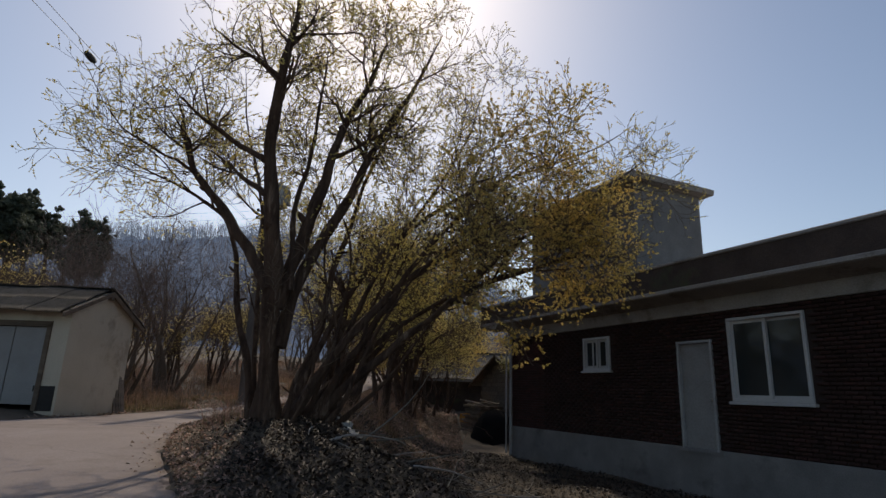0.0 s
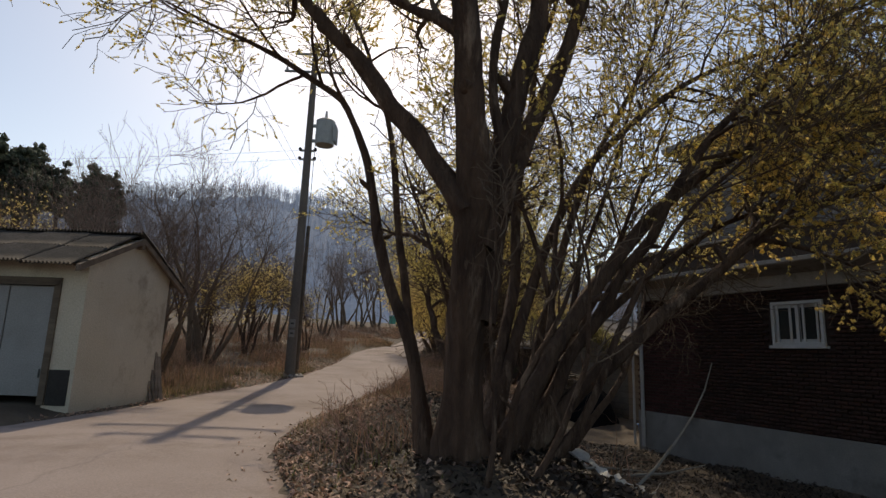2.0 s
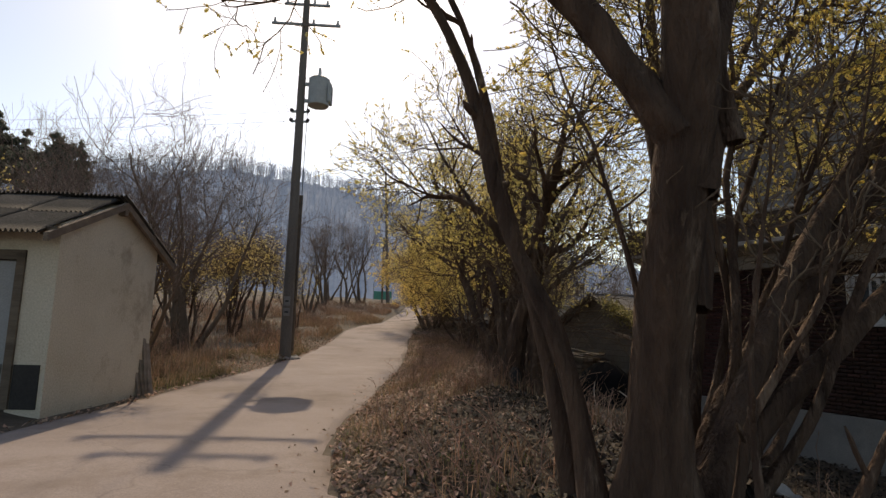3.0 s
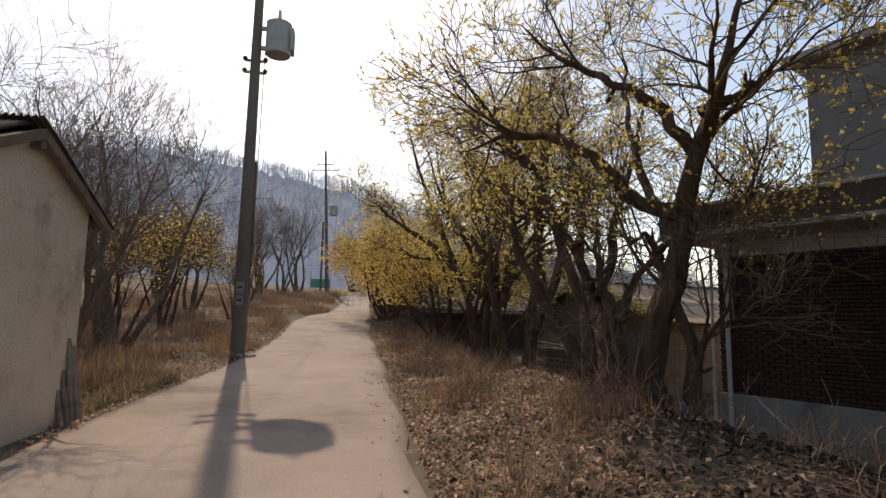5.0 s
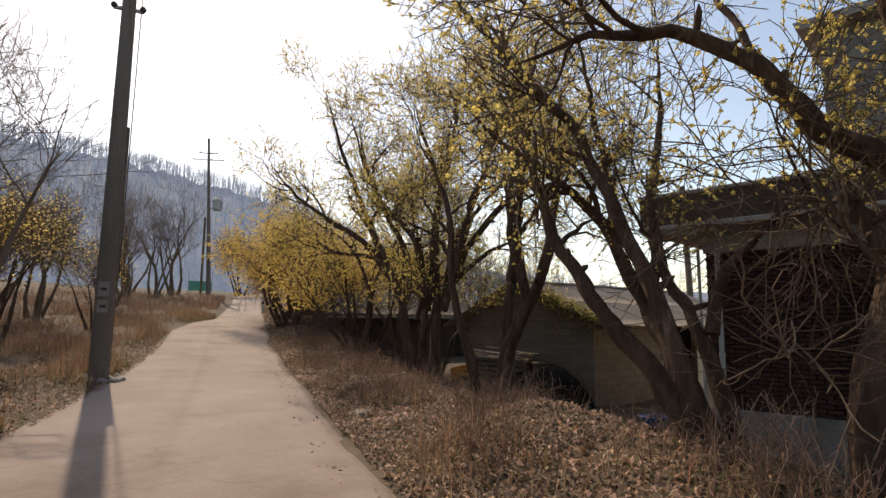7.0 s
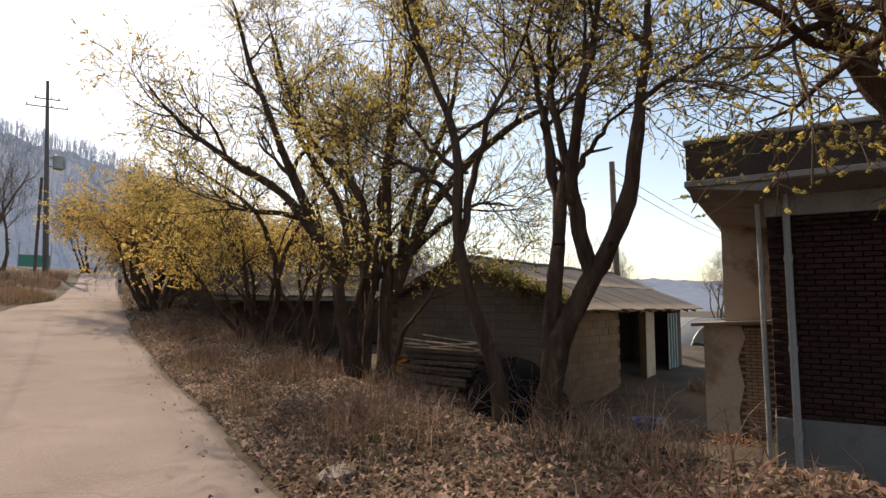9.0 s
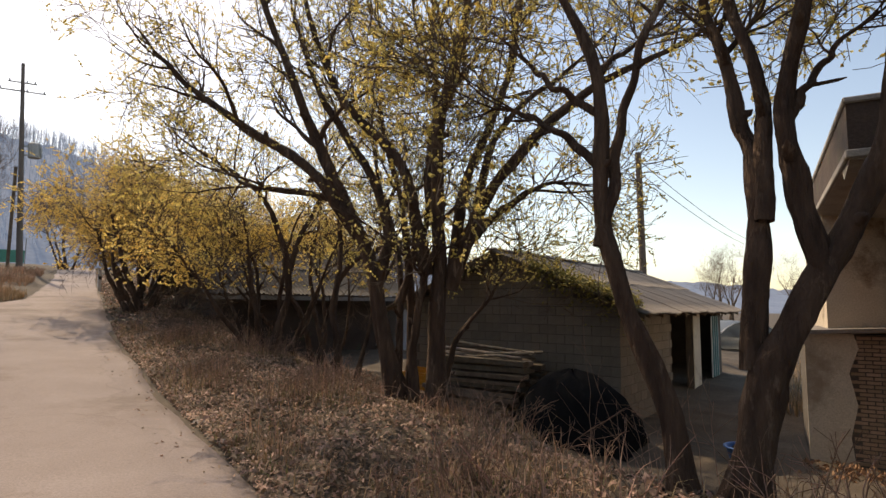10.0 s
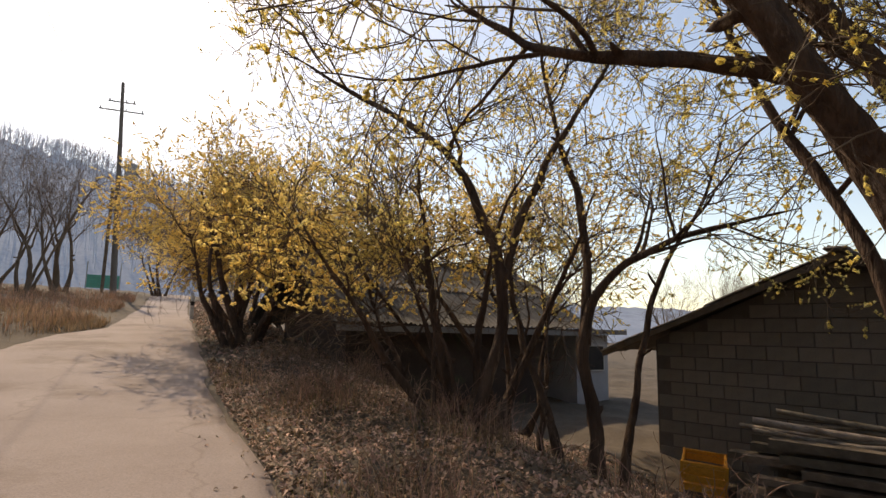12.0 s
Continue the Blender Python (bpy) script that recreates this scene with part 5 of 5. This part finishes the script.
# ---- utility poles and wires ----
def util_pole(at, top, arms, label, trafo=None, r0=0.19, r1=0.11, lean=0.0):
    z = gz(*at) - 0.3
    t = thing("utility_pole", pose(at[0], at[1], z, 0, lean, 0), label, "utility pole")
    h = top - z
    P = np.stack([np.zeros(12), np.zeros(12), np.linspace(0, h, 12)], -1)[None]
    V, F = tube_mesh(P, np.linspace(r0, r1, 12)[None], 14)
    put("shaft", np_mesh("shaft", V, F, M_POLE, True), t)
    for az_, half, yo in arms:
        arm = part("crossarm", boxes((-half, half, yo, yo + 0.08, az_ - z - 0.04, az_ - z + 0.04), bevel=0.008), M_STEEL, t)
        for sx in (-half + 0.1, 0.25, half - 0.1):
            bmi = bmesh.new()
            bmesh.ops.create_cone(bmi, cap_ends=True, segments=8, radius1=0.055, radius2=0.035, depth=0.16, matrix=Matrix.Translation((sx, yo + 0.04, az_ - z + 0.12)))
            part("insulator", bmi, M_WHITE, arm)
    if trafo:
        tx, ty, tz = trafo
        bmi = bmesh.new()
        bmesh.ops.create_cone(bmi, cap_ends=True, segments=18, radius1=0.36, radius2=0.36, depth=0.95, matrix=Matrix.Translation((tx, ty, tz - z)))
        bmesh.ops.create_cone(bmi, cap_ends=True, segments=18, radius1=0.38, radius2=0.24, depth=0.1, matrix=Matrix.Translation((tx, ty, tz - z + 0.52)))
        bmesh.ops.bevel(bmi, geom=[e for e in bmi.edges], offset=0.02, segments=1, affect="EDGES")
        tr = part("transformer", bmi, M_TRAFO, t, "grey pole-mounted transformer can")
        for dz in (-0.35, 0.25):
            part("bracket", boxes((0.05, tx, ty - 0.05, ty + 0.05, tz - z + dz, tz - z + dz + 0.1)), M_STEEL, tr)
        for i in range(10):
            part("cooling_fin", boxes((tx + 0.34, tx + 0.44, ty - 0.25 + i * 0.055, ty - 0.235 + i * 0.055, tz - z - 0.35, tz - z + 0.3)), M_TRAFO, tr)
        bmi = bmesh.new()
        bmesh.ops.create_cone(bmi, cap_ends=True, segments=8, radius1=0.07, radius2=0.04, depth=0.35, matrix=Matrix.Translation((tx, ty, tz - z + 0.74)))
        part("bushing", bmi, M_WHITE, tr)
    return t


PX, PY = -7.97, 24.3
pole = util_pole((PX, PY), 13.3, [(12.2, 1.2, 0.12), (12.95, 0.8, 0.12)], "tall grey concrete utility pole with transformer and crossarms", (0.6, 0.0, 9.6))
zb = gz(PX, PY) - 0.3
for z_ in (8.9, 8.55):
    part("bracket", boxes((-0.3, 0.3, -0.04, 0.04, z_ - zb - 0.03, z_ - zb + 0.03)), M_STEEL, pole)
    for sx in (-0.28, 0.28):
        bm = bmesh.new()
        bmesh.ops.create_uvsphere(bm, u_segments=8, v_segments=6, radius=0.07, matrix=Matrix.Translation((sx, -0.03, z_ - zb + 0.04)))
        part("insulator", bm, M_WIRE, pole)
for z_, h_ in ((2.15, 0.3), (1.8, 0.25)):
    part("sign_plate", boxes((-0.1, 0.1, -0.195, -0.18, z_ - h_ / 2, z_ + h_ / 2), bevel=0.004), M_PLINTH, pole, "small pale number plate")
    part("plate_bar", boxes((-0.06, 0.06, -0.199, -0.1955, z_ - 0.03, z_ + 0.03)), M_WIRE, pole)
stub = thing("short_pole", pose(-8.02, 25.4, gz(-8, 25.4) - 0.3), "thin dark wooden pole beside the utility pole", "pole")
V, F = tube_mesh(np.stack([np.linspace(0, 0.05, 8), np.zeros(8), np.linspace(0, 5.9, 8)], -1)[None], np.linspace(0.1, 0.07, 8)[None], 10)
put("shaft", np_mesh("shaft", V, F, M_TIMBER, True), stub)
far_pole = util_pole((-5.95, 63.5), 17.9, [(16.0, 1.3, 0.1), (16.6, 0.8, 0.1)], "far tall utility pole with two crossarms", (0.7, 0.0, 11.9), 0.2, 0.1, -3.0)
fp2 = thing("short_pole", pose(-6.6, 64, gz(-6.6, 64) - 0.2), "thin pole beside the far utility pole", "pole")
V, F = tube_mesh(np.stack([np.zeros(6), np.zeros(6), np.linspace(0, 7, 6)], -1)[None], np.full((1, 6), 0.1), 8)
put("shaft", np_mesh("shaft", V, F, M_TIMBER, True), fp2)
wires = [((PX - 1.1, PY, 12.35), (-7.85, 63.5, 16.15), 0.9), ((PX + 1.1, PY, 12.35), (-5.6, 63.5, 16.1), 0.9), ((PX - 0.7, PY, 13.1), (-7.4, 63.5, 16.75), 0.8),
         ((PX - 0.28, PY, 8.0), (-5.2, -12, 5.8), 0.1), ((PX + 0.1, PY, 7.7), (-4.2, -12, 5.2), 0.1), ((PX - 0.28, PY, 8.9), (-52, 30, 10), 0.8), ((PX - 0.28, PY, 8.55), (-52, 30, 9.6), 0.8),
         ((PX + 0.28, PY, 8.9), (-6.3, 63.5, 11.6), 1.2)]
for a, b, s in wires:
    tagged(cable("power_cable", a, b, s, 0.0045), "thin black overhead cable", "cable", "overhead cables")
cable("guy_wire", (0.25, 0, 9.2 - zb), (0.22, 0, 2.5), 0, 0.012, pole)
bm = bmesh.new()
bmesh.ops.create_uvsphere(bm, u_segments=10, v_segments=6, radius=0.5, matrix=Matrix.Translation((-6.86, 9.3, 6.93)) @ Matrix.Diagonal((0.12, 0.36, 0.14, 1)))
me = bpy.data.meshes.new("cable_splice")
bm.to_mesh(me)
bm.free()
me.materials.append(M_WIRE)
tagged(put("cable_splice", me), "black splice box hanging on the cable", "cable box")
wood_pole = thing("wooden_pole", pose(14.05, 29.85, -0.6), "dark plain wooden pole behind the shed", "pole")
V, F = tube_mesh(np.stack([np.linspace(0, -0.25, 8), np.zeros(8), np.linspace(0, 8.6, 8)], -1)[None], np.linspace(0.16, 0.12, 8)[None], 10)
put("shaft", np_mesh("shaft", V, F, M_TIMBER, True), wood_pole)
for dz in (0, 0.5):
    tagged(cable("power_cable", (13.8, 29.85, 7.2 + dz), (60, 44, 8 + dz), 0.8, 0.015), "thin black overhead cable", "cable", "overhead cables")

# ---- wood pile, heap, crate, basin ----
rng = np.random.default_rng(15)
SX, SY = np.array([0.963, 0.27]), np.array([-0.27, 0.963])


def shed_at(a, b):
    p = np.array([3.83, 23.74]) + SX * a + SY * b
    return float(p[0]), float(p[1])


pile = thing("timber_pile", SHED, "stack of dark weathered boards and poles by the shed gable", "timber pile")
gy0 = -0.5
for layer in range(11):
    for r in range(5):
        z = gy0 + layer * 0.115 + rng.uniform(0, 0.02)
        a = -1.55 + r * 0.26 + rng.uniform(-0.05, 0.05)
        L = rng.uniform(1.7, 2.3)
        b = 1.45 + rng.uniform(-0.25, 0.3)
        m = pose(a, b, z, rng.uniform(-1.5, 1.5), rng.uniform(-6, 6), rng.uniform(-3, 3))
        part("board", boxes((-0.11, 0.11, 0, L, 0, rng.uniform(0.05, 0.1))), M_PLANK if rng.random() < 0.15 else M_TIMBER, pile, m=m)
for i in range(7):
    m = pose(-1.5 + rng.uniform(0, 0.9), 1.3 + rng.uniform(0, 0.5), 0.8 + rng.uniform(0, 0.1), rng.uniform(-3, 3), 0, rng.uniform(-10, 10))
    V, F = tube_mesh(np.stack([np.zeros(5), np.linspace(0, rng.uniform(2.0, 2.7), 5), rng.normal(0, 0.02, 5)], -1)[None], np.full((1, 5), rng.uniform(0.025, 0.045)), 7)
    put("pole", np_mesh("pole", V, F, M_PLANK, True), pile, m=m)
n = 34
th = np.linspace(0, 2 * np.pi, n, endpoint=False)
rings = []
for k_, (rr, zz) in enumerate(((1.0, 0), (0.95, 0.22), (0.84, 0.56), (0.66, 0.92), (0.35, 1.2), (0.05, 1.28))):
    w = 1 + 0.1 * np.sin(5 * th + k_) + 0.06 * np.sin(11 * th + 2 * k_)
    rings.append(np.stack([np.cos(th) * rr * 0.85 * w, np.sin(th) * rr * 1.25 * w, zz + 0.04 * np.sin(7 * th + k_)], -1))
V = np.stack(rings)
idx = np.arange(V.shape[0] * n).reshape(-1, n)
F = np.stack([idx[:-1], np.roll(idx, -1, 1)[:-1], np.roll(idx, -1, 1)[1:], idx[1:]], -1).reshape(-1, 4)
hx, hy = shed_at(-1.35, 0.4)
tagged(put("plastic_mound", np_mesh("plastic_mound", V, F, M_TARP, False), m=pose(hx, hy, gz(hx, hy) - 0.1, 0, 0, 15.7)), "heap under crumpled black plastic sheet", "tarpaulin")
cx, cy = 1.75, 27.7
crate = thing("plastic_crate", pose(cx, cy, gz(cx, cy), 4, -3, 35), "orange plastic harvest crate standing by the timber", "crate")
W, D, H, T = 0.36, 0.26, 0.42, 0.02
part("base", boxes((-W, W, -D, D, 0, T)), M_CRATE, crate)
part("rim", boxes((-W - .01, W + .01, -D - .01, -D + T, H - .05, H), (-W - .01, W + .01, D - T, D + .01, H - .05, H), (-W - .01, -W + T, -D + T, D - T, H - .05, H), (W - T, W + .01, -D + T, D - T, H - .05, H), bevel=0.004), M_CRATE, crate)
for i in range(3):
    z = 0.06 + i * 0.11
    part("slat", boxes((-W, W, -D, -D + T, z, z + 0.085), (-W, W, D - T, D, z, z + 0.085), (-W, -W + T, -D + T, D - T, z, z + 0.085), (W - T, W, -D + T, D - T, z, z + 0.085)), M_CRATE, crate)
for sx in (-W, W):
    for sy in (-D, D):
        part("post", boxes((sx - 0.02, sx + 0.02, sy - 0.02, sy + 0.02, 0, H)), M_CRATE, crate)
bx, by = 3.5, 21.25
basin = thing("plastic_basin", pose(bx, by, gz(bx, by)) @ Matrix.Scale(0.86, 4), "round blue plastic basin on the yard", "basin")
prof = [(0.0, 0.02), (0.24, 0.02), (0.27, 0.04), (0.33, 0.27), (0.37, 0.28), (0.37, 0.3), (0.33, 0.3), (0.3, 0.26), (0.23, 0.06), (0.0, 0.06)]
V = np.array([[(r * math.cos(a), r * math.sin(a), z) for a in np.linspace(0, 2 * np.pi, 28, endpoint=False)] for r, z in prof])
idx = np.arange(V.shape[0] * 28).reshape(-1, 28)
F = np.stack([idx[:-1], np.roll(idx, -1, 1)[:-1], np.roll(idx, -1, 1)[1:], idx[1:]], -1).reshape(-1, 4)
put("bowl", np_mesh("bowl", V, F, M_BLUE, True), basin)
bm = bmesh.new()
bmesh.ops.create_icosphere(bm, subdivisions=2, radius=0.25, matrix=Matrix.Translation((0, 0, 0.2)) @ Matrix.Diagonal((1, 1, 0.55, 1)))
for v in bm.verts:
    v.co += Vector((random.uniform(-.02, .02), random.uniform(-.02, .02), random.uniform(-.02, .03)))
part("rubbish", bm, M_DARK, basin, "dark contents heaped in the basin")
rub = thing("clay_rubble", pose(4.1, 20.1, gz(4.1, 20.1)), "orange broken clay and brick rubble", "rubble", kind="stuff")
rng = np.random.default_rng(16)
p = np.stack([rng.normal(0, 0.3, 90), rng.normal(0, 0.25, 90), rng.uniform(0.0, 0.02, 90)], -1)
V, F = tufts(p, 0.04, rng)
put("rubble", np_mesh("rubble", V, F, M_EARTH), rub)

# ---- stones by the lane and at the pole foot ----
rng = np.random.default_rng(19)


def stone(at, size, seed, label):
    r_ = random.Random(seed)
    bm = bmesh.new()
    bmesh.ops.create_icosphere(bm, subdivisions=2, radius=1.0)
    for v in bm.verts:
        v.co = Vector((v.co.x * size[0], v.co.y * size[1], v.co.z * size[2])) * r_.uniform(0.85, 1.12)
    me_ = bpy.data.meshes.new("stone")
    bm.to_mesh(me_)
    bm.free()
    me_.materials.append(M_EAVE)
    return tagged(put("stone", me_, m=pose(at[0], at[1], gz(*at) + size[2] * 0.35, 0, 0, seed * 37)), label, "stone")


stone((-4.0, 18.75), (0.2, 0.15, 0.05), 1, "flat pale stone at the lane edge")
for i in range(9):
    a = i * 0.7
    stone((PX + 0.05 + 0.34 * math.cos(a), PY + 0.34 * math.sin(a)), (rng.uniform(0.09, 0.17), rng.uniform(0.08, 0.14), rng.uniform(0.06, 0.11)), 5 + i, "grey rubble stone round the pole foot")
for i in range(14):
    y_ = rng.uniform(9, 30)
    stone((float(np.interp(y_, RIGHT_Y, RIGHT_X)) + rng.uniform(0.05, 0.5), y_), (rng.uniform(0.04, 0.1), rng.uniform(0.04, 0.08), rng.uniform(0.02, 0.05)), 30 + i, "small grey stone at the lane edge")
# no cavity is cut: a sunk black ball stands for the hollow's shade
bm = bmesh.new()
bmesh.ops.create_icosphere(bm, subdivisions=2, radius=0.11, matrix=Matrix.Diagonal((0.8, 0.8, 1.4, 1)))
hollow = [o_ for o_ in scene.objects if o_.get("label", "").startswith("hollow thick")][0]
part("hollow", bm, M_DARK, hollow, "black lump coloured for the shade inside the trunk's rotted hollow", m=pose(-0.05, -0.08, 0.28))

# ---- creeper on the shed roof ----
rng = np.random.default_rng(17)
n = 2600
t = rng.uniform(0, 1, n) ** 0.8
bb = 1.9 - 2.4 * t
zz = np.interp(bb, [-0.6, SB], [EV - 0.1, RG + 0.1]) + np.abs(rng.normal(0.05, 0.09, n)) - rng.exponential(0.16, n) * (rng.random(n) < 0.5)
aa = rng.normal(-0.38, 0.16, n)
q = np.array([3.83, 23.74])[None] + aa[:, None] * SX + bb[:, None] * SY
leaves("creeper", q[:, 0], q[:, 1], 0.085, 0.02, M_IVY, rng, "yellow-green creeper trailing over the shed roof edge", z=zz)["category"] = "creeper"

# ---- farmhouse behind the bushes ----
fh = thing("farmhouse", pose(-1.2, 33.6, 0.35, 0, 0, 3), "low long farmhouse with dark slate roof and wall darkened for shade", "house")
# walls and gable take the dark fascia colour as painted eave shade
for side in ((0, 5.4, 0, 0.2, -0.4, 1.75), (0, 0.2, 0.2, 4, -0.4, 1.75), (5.2, 5.4, 0.2, 4, -0.4, 1.75), (0, 5.4, 4, 4.2, -0.4, 1.75)):
    part("wall", boxes(side), M_FASCIA, fh, "timber and mud wall coloured dark for the shade under deep eaves")
slope_sheets(fh, -0.7, 6.1, (-1.0, 1.7), (2.1, 3.35), M_SLATE_OLD, 7, 2, 5)
slope_sheets(fh, -0.7, 6.1, (5.2, 1.7), (2.1, 3.35), M_SLATE_OLD, 7, 2, 6)
part("eave_board", boxes((-0.6, 6.0, -0.98, -0.93, 1.56, 1.68)), M_PLINTH, fh)
part("gable", boxes((0.0, 0.15, 0.2, 4.0, 1.75, 2.3)), M_FASCIA, fh)
an = thing("white_annex", pose(4.4, 33.5, 0.3, 0, 0, 3), "small white plastered annex with window and slate roof", "house")
part("wall", boxes((0.55, 1.7, 0, 2.6, -0.4, 1.65)), M_WALLW, an)
part("roof", boxes((0.4, 2.0, -0.4, 2.9, 1.66, 1.78)), M_SLATE, an)
wn_ = part("window", boxes((0.9, 1.5, -0.03, 0.0, 0.75, 1.35)), M_DARK, an, "small dark window")
part("frame", boxes((0.86, 0.9, -0.04, 0, 0.71, 1.39), (1.5, 1.54, -0.04, 0, 0.71, 1.39), (0.9, 1.5, -0.04, 0, 1.35, 1.39), (0.9, 1.5, -0.04, 0, 0.71, 0.75)), M_WHITE, wn_)

# ---- far roadside things ----
fence = thing("mesh_fence", pose(-7.7, 67.5, gz(-7.7, 67.5)), "green mesh fence panels beyond the lane", "fence")
for i in range(3):
    part("post", boxes((i - 0.03, i + 0.03, -0.03, 0.03, 0, 1.9)), M_STEEL, fence)
    if i < 2:
        part("panel", boxes((i + 0.04, i + 0.96, -0.01, 0.01, 0.1, 1.0)), M_GRNFENCE, fence)
for px, py in ((-2.95, 46.0), (-2.75, 48.4), (-2.55, 50.8)):
    gp = thing("marker_post", pose(px, py, gz(px, py) - 0.1), "white roadside marker post with dark band", "post", "posts along the lane")
    part("post", boxes((-0.06, 0.06, -0.06, 0.06, 0, 0.95), bevel=0.01), M_WHITE, gp)
    part("band", boxes((-0.065, 0.065, -0.065, 0.065, 0.6, 0.75)), M_DARK, gp)
gh = thing("greenhouse", pose(24, 30.5, -0.75, 0, 0, 70), "low arched vinyl greenhouse in the field", "greenhouse")
bm = bmesh.new()
arc = [(2.4 * math.cos(a), 1.9 * math.sin(a)) for a in np.linspace(0, math.pi, 14)]
prism(bm, arc + [(x * 0.985, z * 0.985) for x, z in arc[::-1]], "x", 0, 9)
part("cover", bm, M_VINYL, gh, "cloudy white vinyl", True)
for i in range(7):
    bm = bmesh.new()
    prism(bm, [(x * 1.012, z * 1.012) for x, z in arc] + [(x * 0.99, z * 0.99) for x, z in arc[::-1]], "x", i * 1.5 - 0.03, i * 1.5 + 0.03)
    part("hoop", bm, M_STEEL, gh)

# ---- bricks and blocks, piece by piece ----
def brick_mesh(name, w, h, dpt, material, bev=0.006):
    return_bm = boxes((0, w, 0, dpt, 0, h))
    front = [v for v in return_bm.verts if v.co.y < 0.001]
    for v in front:
        v.co.x += bev if v.co.x < w / 2 else -bev
        v.co.z += bev if v.co.z < h / 2 else -bev
    bmesh.ops.recalc_face_normals(return_bm, faces=return_bm.faces)
    me = bpy.data.meshes.new(name)
    return_bm.to_mesh(me)
    return_bm.free()
    me.materials.append(material)
    return me


def clear(a, b, z0, z1):
    return all(b <= o[0] - 0.005 or a >= o[1] + 0.005 or z1 <= o[2] - 0.07 or z0 >= o[3] + 0.005 for o in OPEN)


rng = np.random.default_rng(18)
BW, BH = 0.2, 0.062
bmes = brick_mesh("brick", BW, BH, 0.05, M_BRICK)
rest, count = [], 0
for r in range(37):
    z = 0.335 + r * 0.0725
    x = 0.0 if r % 2 else -0.0 + 0.105
    while x + BW < HL:
        if clear(x, x + BW, z, z + BH):
            if x < 1.7 and count < 290:
                put("brick", bmes, house, m=pose(x, -0.008 + rng.uniform(0, 0.004), z))
                count += 1
            else:
                rest.append((x, -0.008 + rng.uniform(0, 0.004), z))
        x += 0.2095
end = []
for r in range(37):
    y = 0.06 if r % 2 else 0.165
    while y + BW < 3.55:
        end.append((y, 0.335 + r * 0.0725))
        y += 0.2095
o = np.array([v.co[:] for v in bmes.vertices])
f = np.array([list(p_.vertices) for p_ in bmes.polygons])
V = np.array(rest)[:, None] + o[None]
F = (np.arange(len(rest))[:, None, None] * len(o) + f[None]).reshape(-1, 4)
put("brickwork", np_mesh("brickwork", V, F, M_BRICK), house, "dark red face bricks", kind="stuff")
# end bricks: lighter copy of the face brick, the sunlight put in its colour
e = np.array(end)
V = np.stack([np.full((len(e), len(o)), -0.008) + o[None, :, 1], e[:, :1] + BW - o[None, :, 0], e[:, 1:] + o[None, :, 2]], -1)
F = (np.arange(len(e))[:, None, None] * len(o) + f[None]).reshape(-1, 4)
put("end_brickwork", np_mesh("end_brickwork", V, F, mat("sunlit_end_brick", (0.13, 0.06, 0.04), (0.2, 0.1, 0.066), 2, 0.9, 0.4, 60, islands=0.25)), house, "end wall bricks coloured lighter orange-red for the sun on them", kind="stuff")

bl = brick_mesh("block", 0.39, 0.19, 0.06, M_BLOCK, 0.006)
half = brick_mesh("block", 0.19, 0.19, 0.06, M_BLOCK, 0.006)
for r in range(19):
    z = -0.75 + r * 0.197
    x = 0.0 if r % 2 else 0.2
    if not r % 2 and -0.6 < z < EV - 0.17:
        put("block", half, shed, m=pose(0.0, -0.001 + rng.uniform(0, 0.009), z))
    while x < 3.4:
        if z + 0.185 < EV + 0.02 and z > -0.6:
            put("block", bl if x + 0.385 < 3.56 else half, shed, m=pose(x, -0.001 + rng.uniform(0, 0.009), z))
        x += 0.397
    x = 0.0 if r % 2 else 0.2
    if not r % 2 and -0.6 < z < EV - 0.17:
        put("block", half, shed, m=pose(-0.001 + rng.uniform(0, 0.009), 0.2, z, 0, 0, -90))
    while x + 0.385 < SW + 0.02:
        top_ = min(np.interp(x, [0, SB, SW], [EV, RG, EV]), np.interp(x + 0.385, [0, SB, SW], [EV, RG, EV]))
        if z + 0.185 < top_ + 0.03 and z > -0.6:
            put("block", bl, shed, m=pose(-0.001 + rng.uniform(0, 0.009), x + 0.39, z, 0, 0, -90))
        x += 0.397
pb = brick_mesh("brick", 0.19, 0.055, 0.03, mat("pale_brick", (0.36, 0.25, 0.17), (0.47, 0.34, 0.24), 3, 0.9, 0.4, 60, pieces=0.2))
for r in range(32):
    z = -0.62 + r * 0.063
    for c_ in range(4):
        x = -0.62 + c_ * 0.2 + (0.1 if r % 2 else 0)
        if x + 0.19 < 0.02:
            put("brick", pb, privy, m=pose(x, 3.28 + rng.uniform(0, 0.004), z))
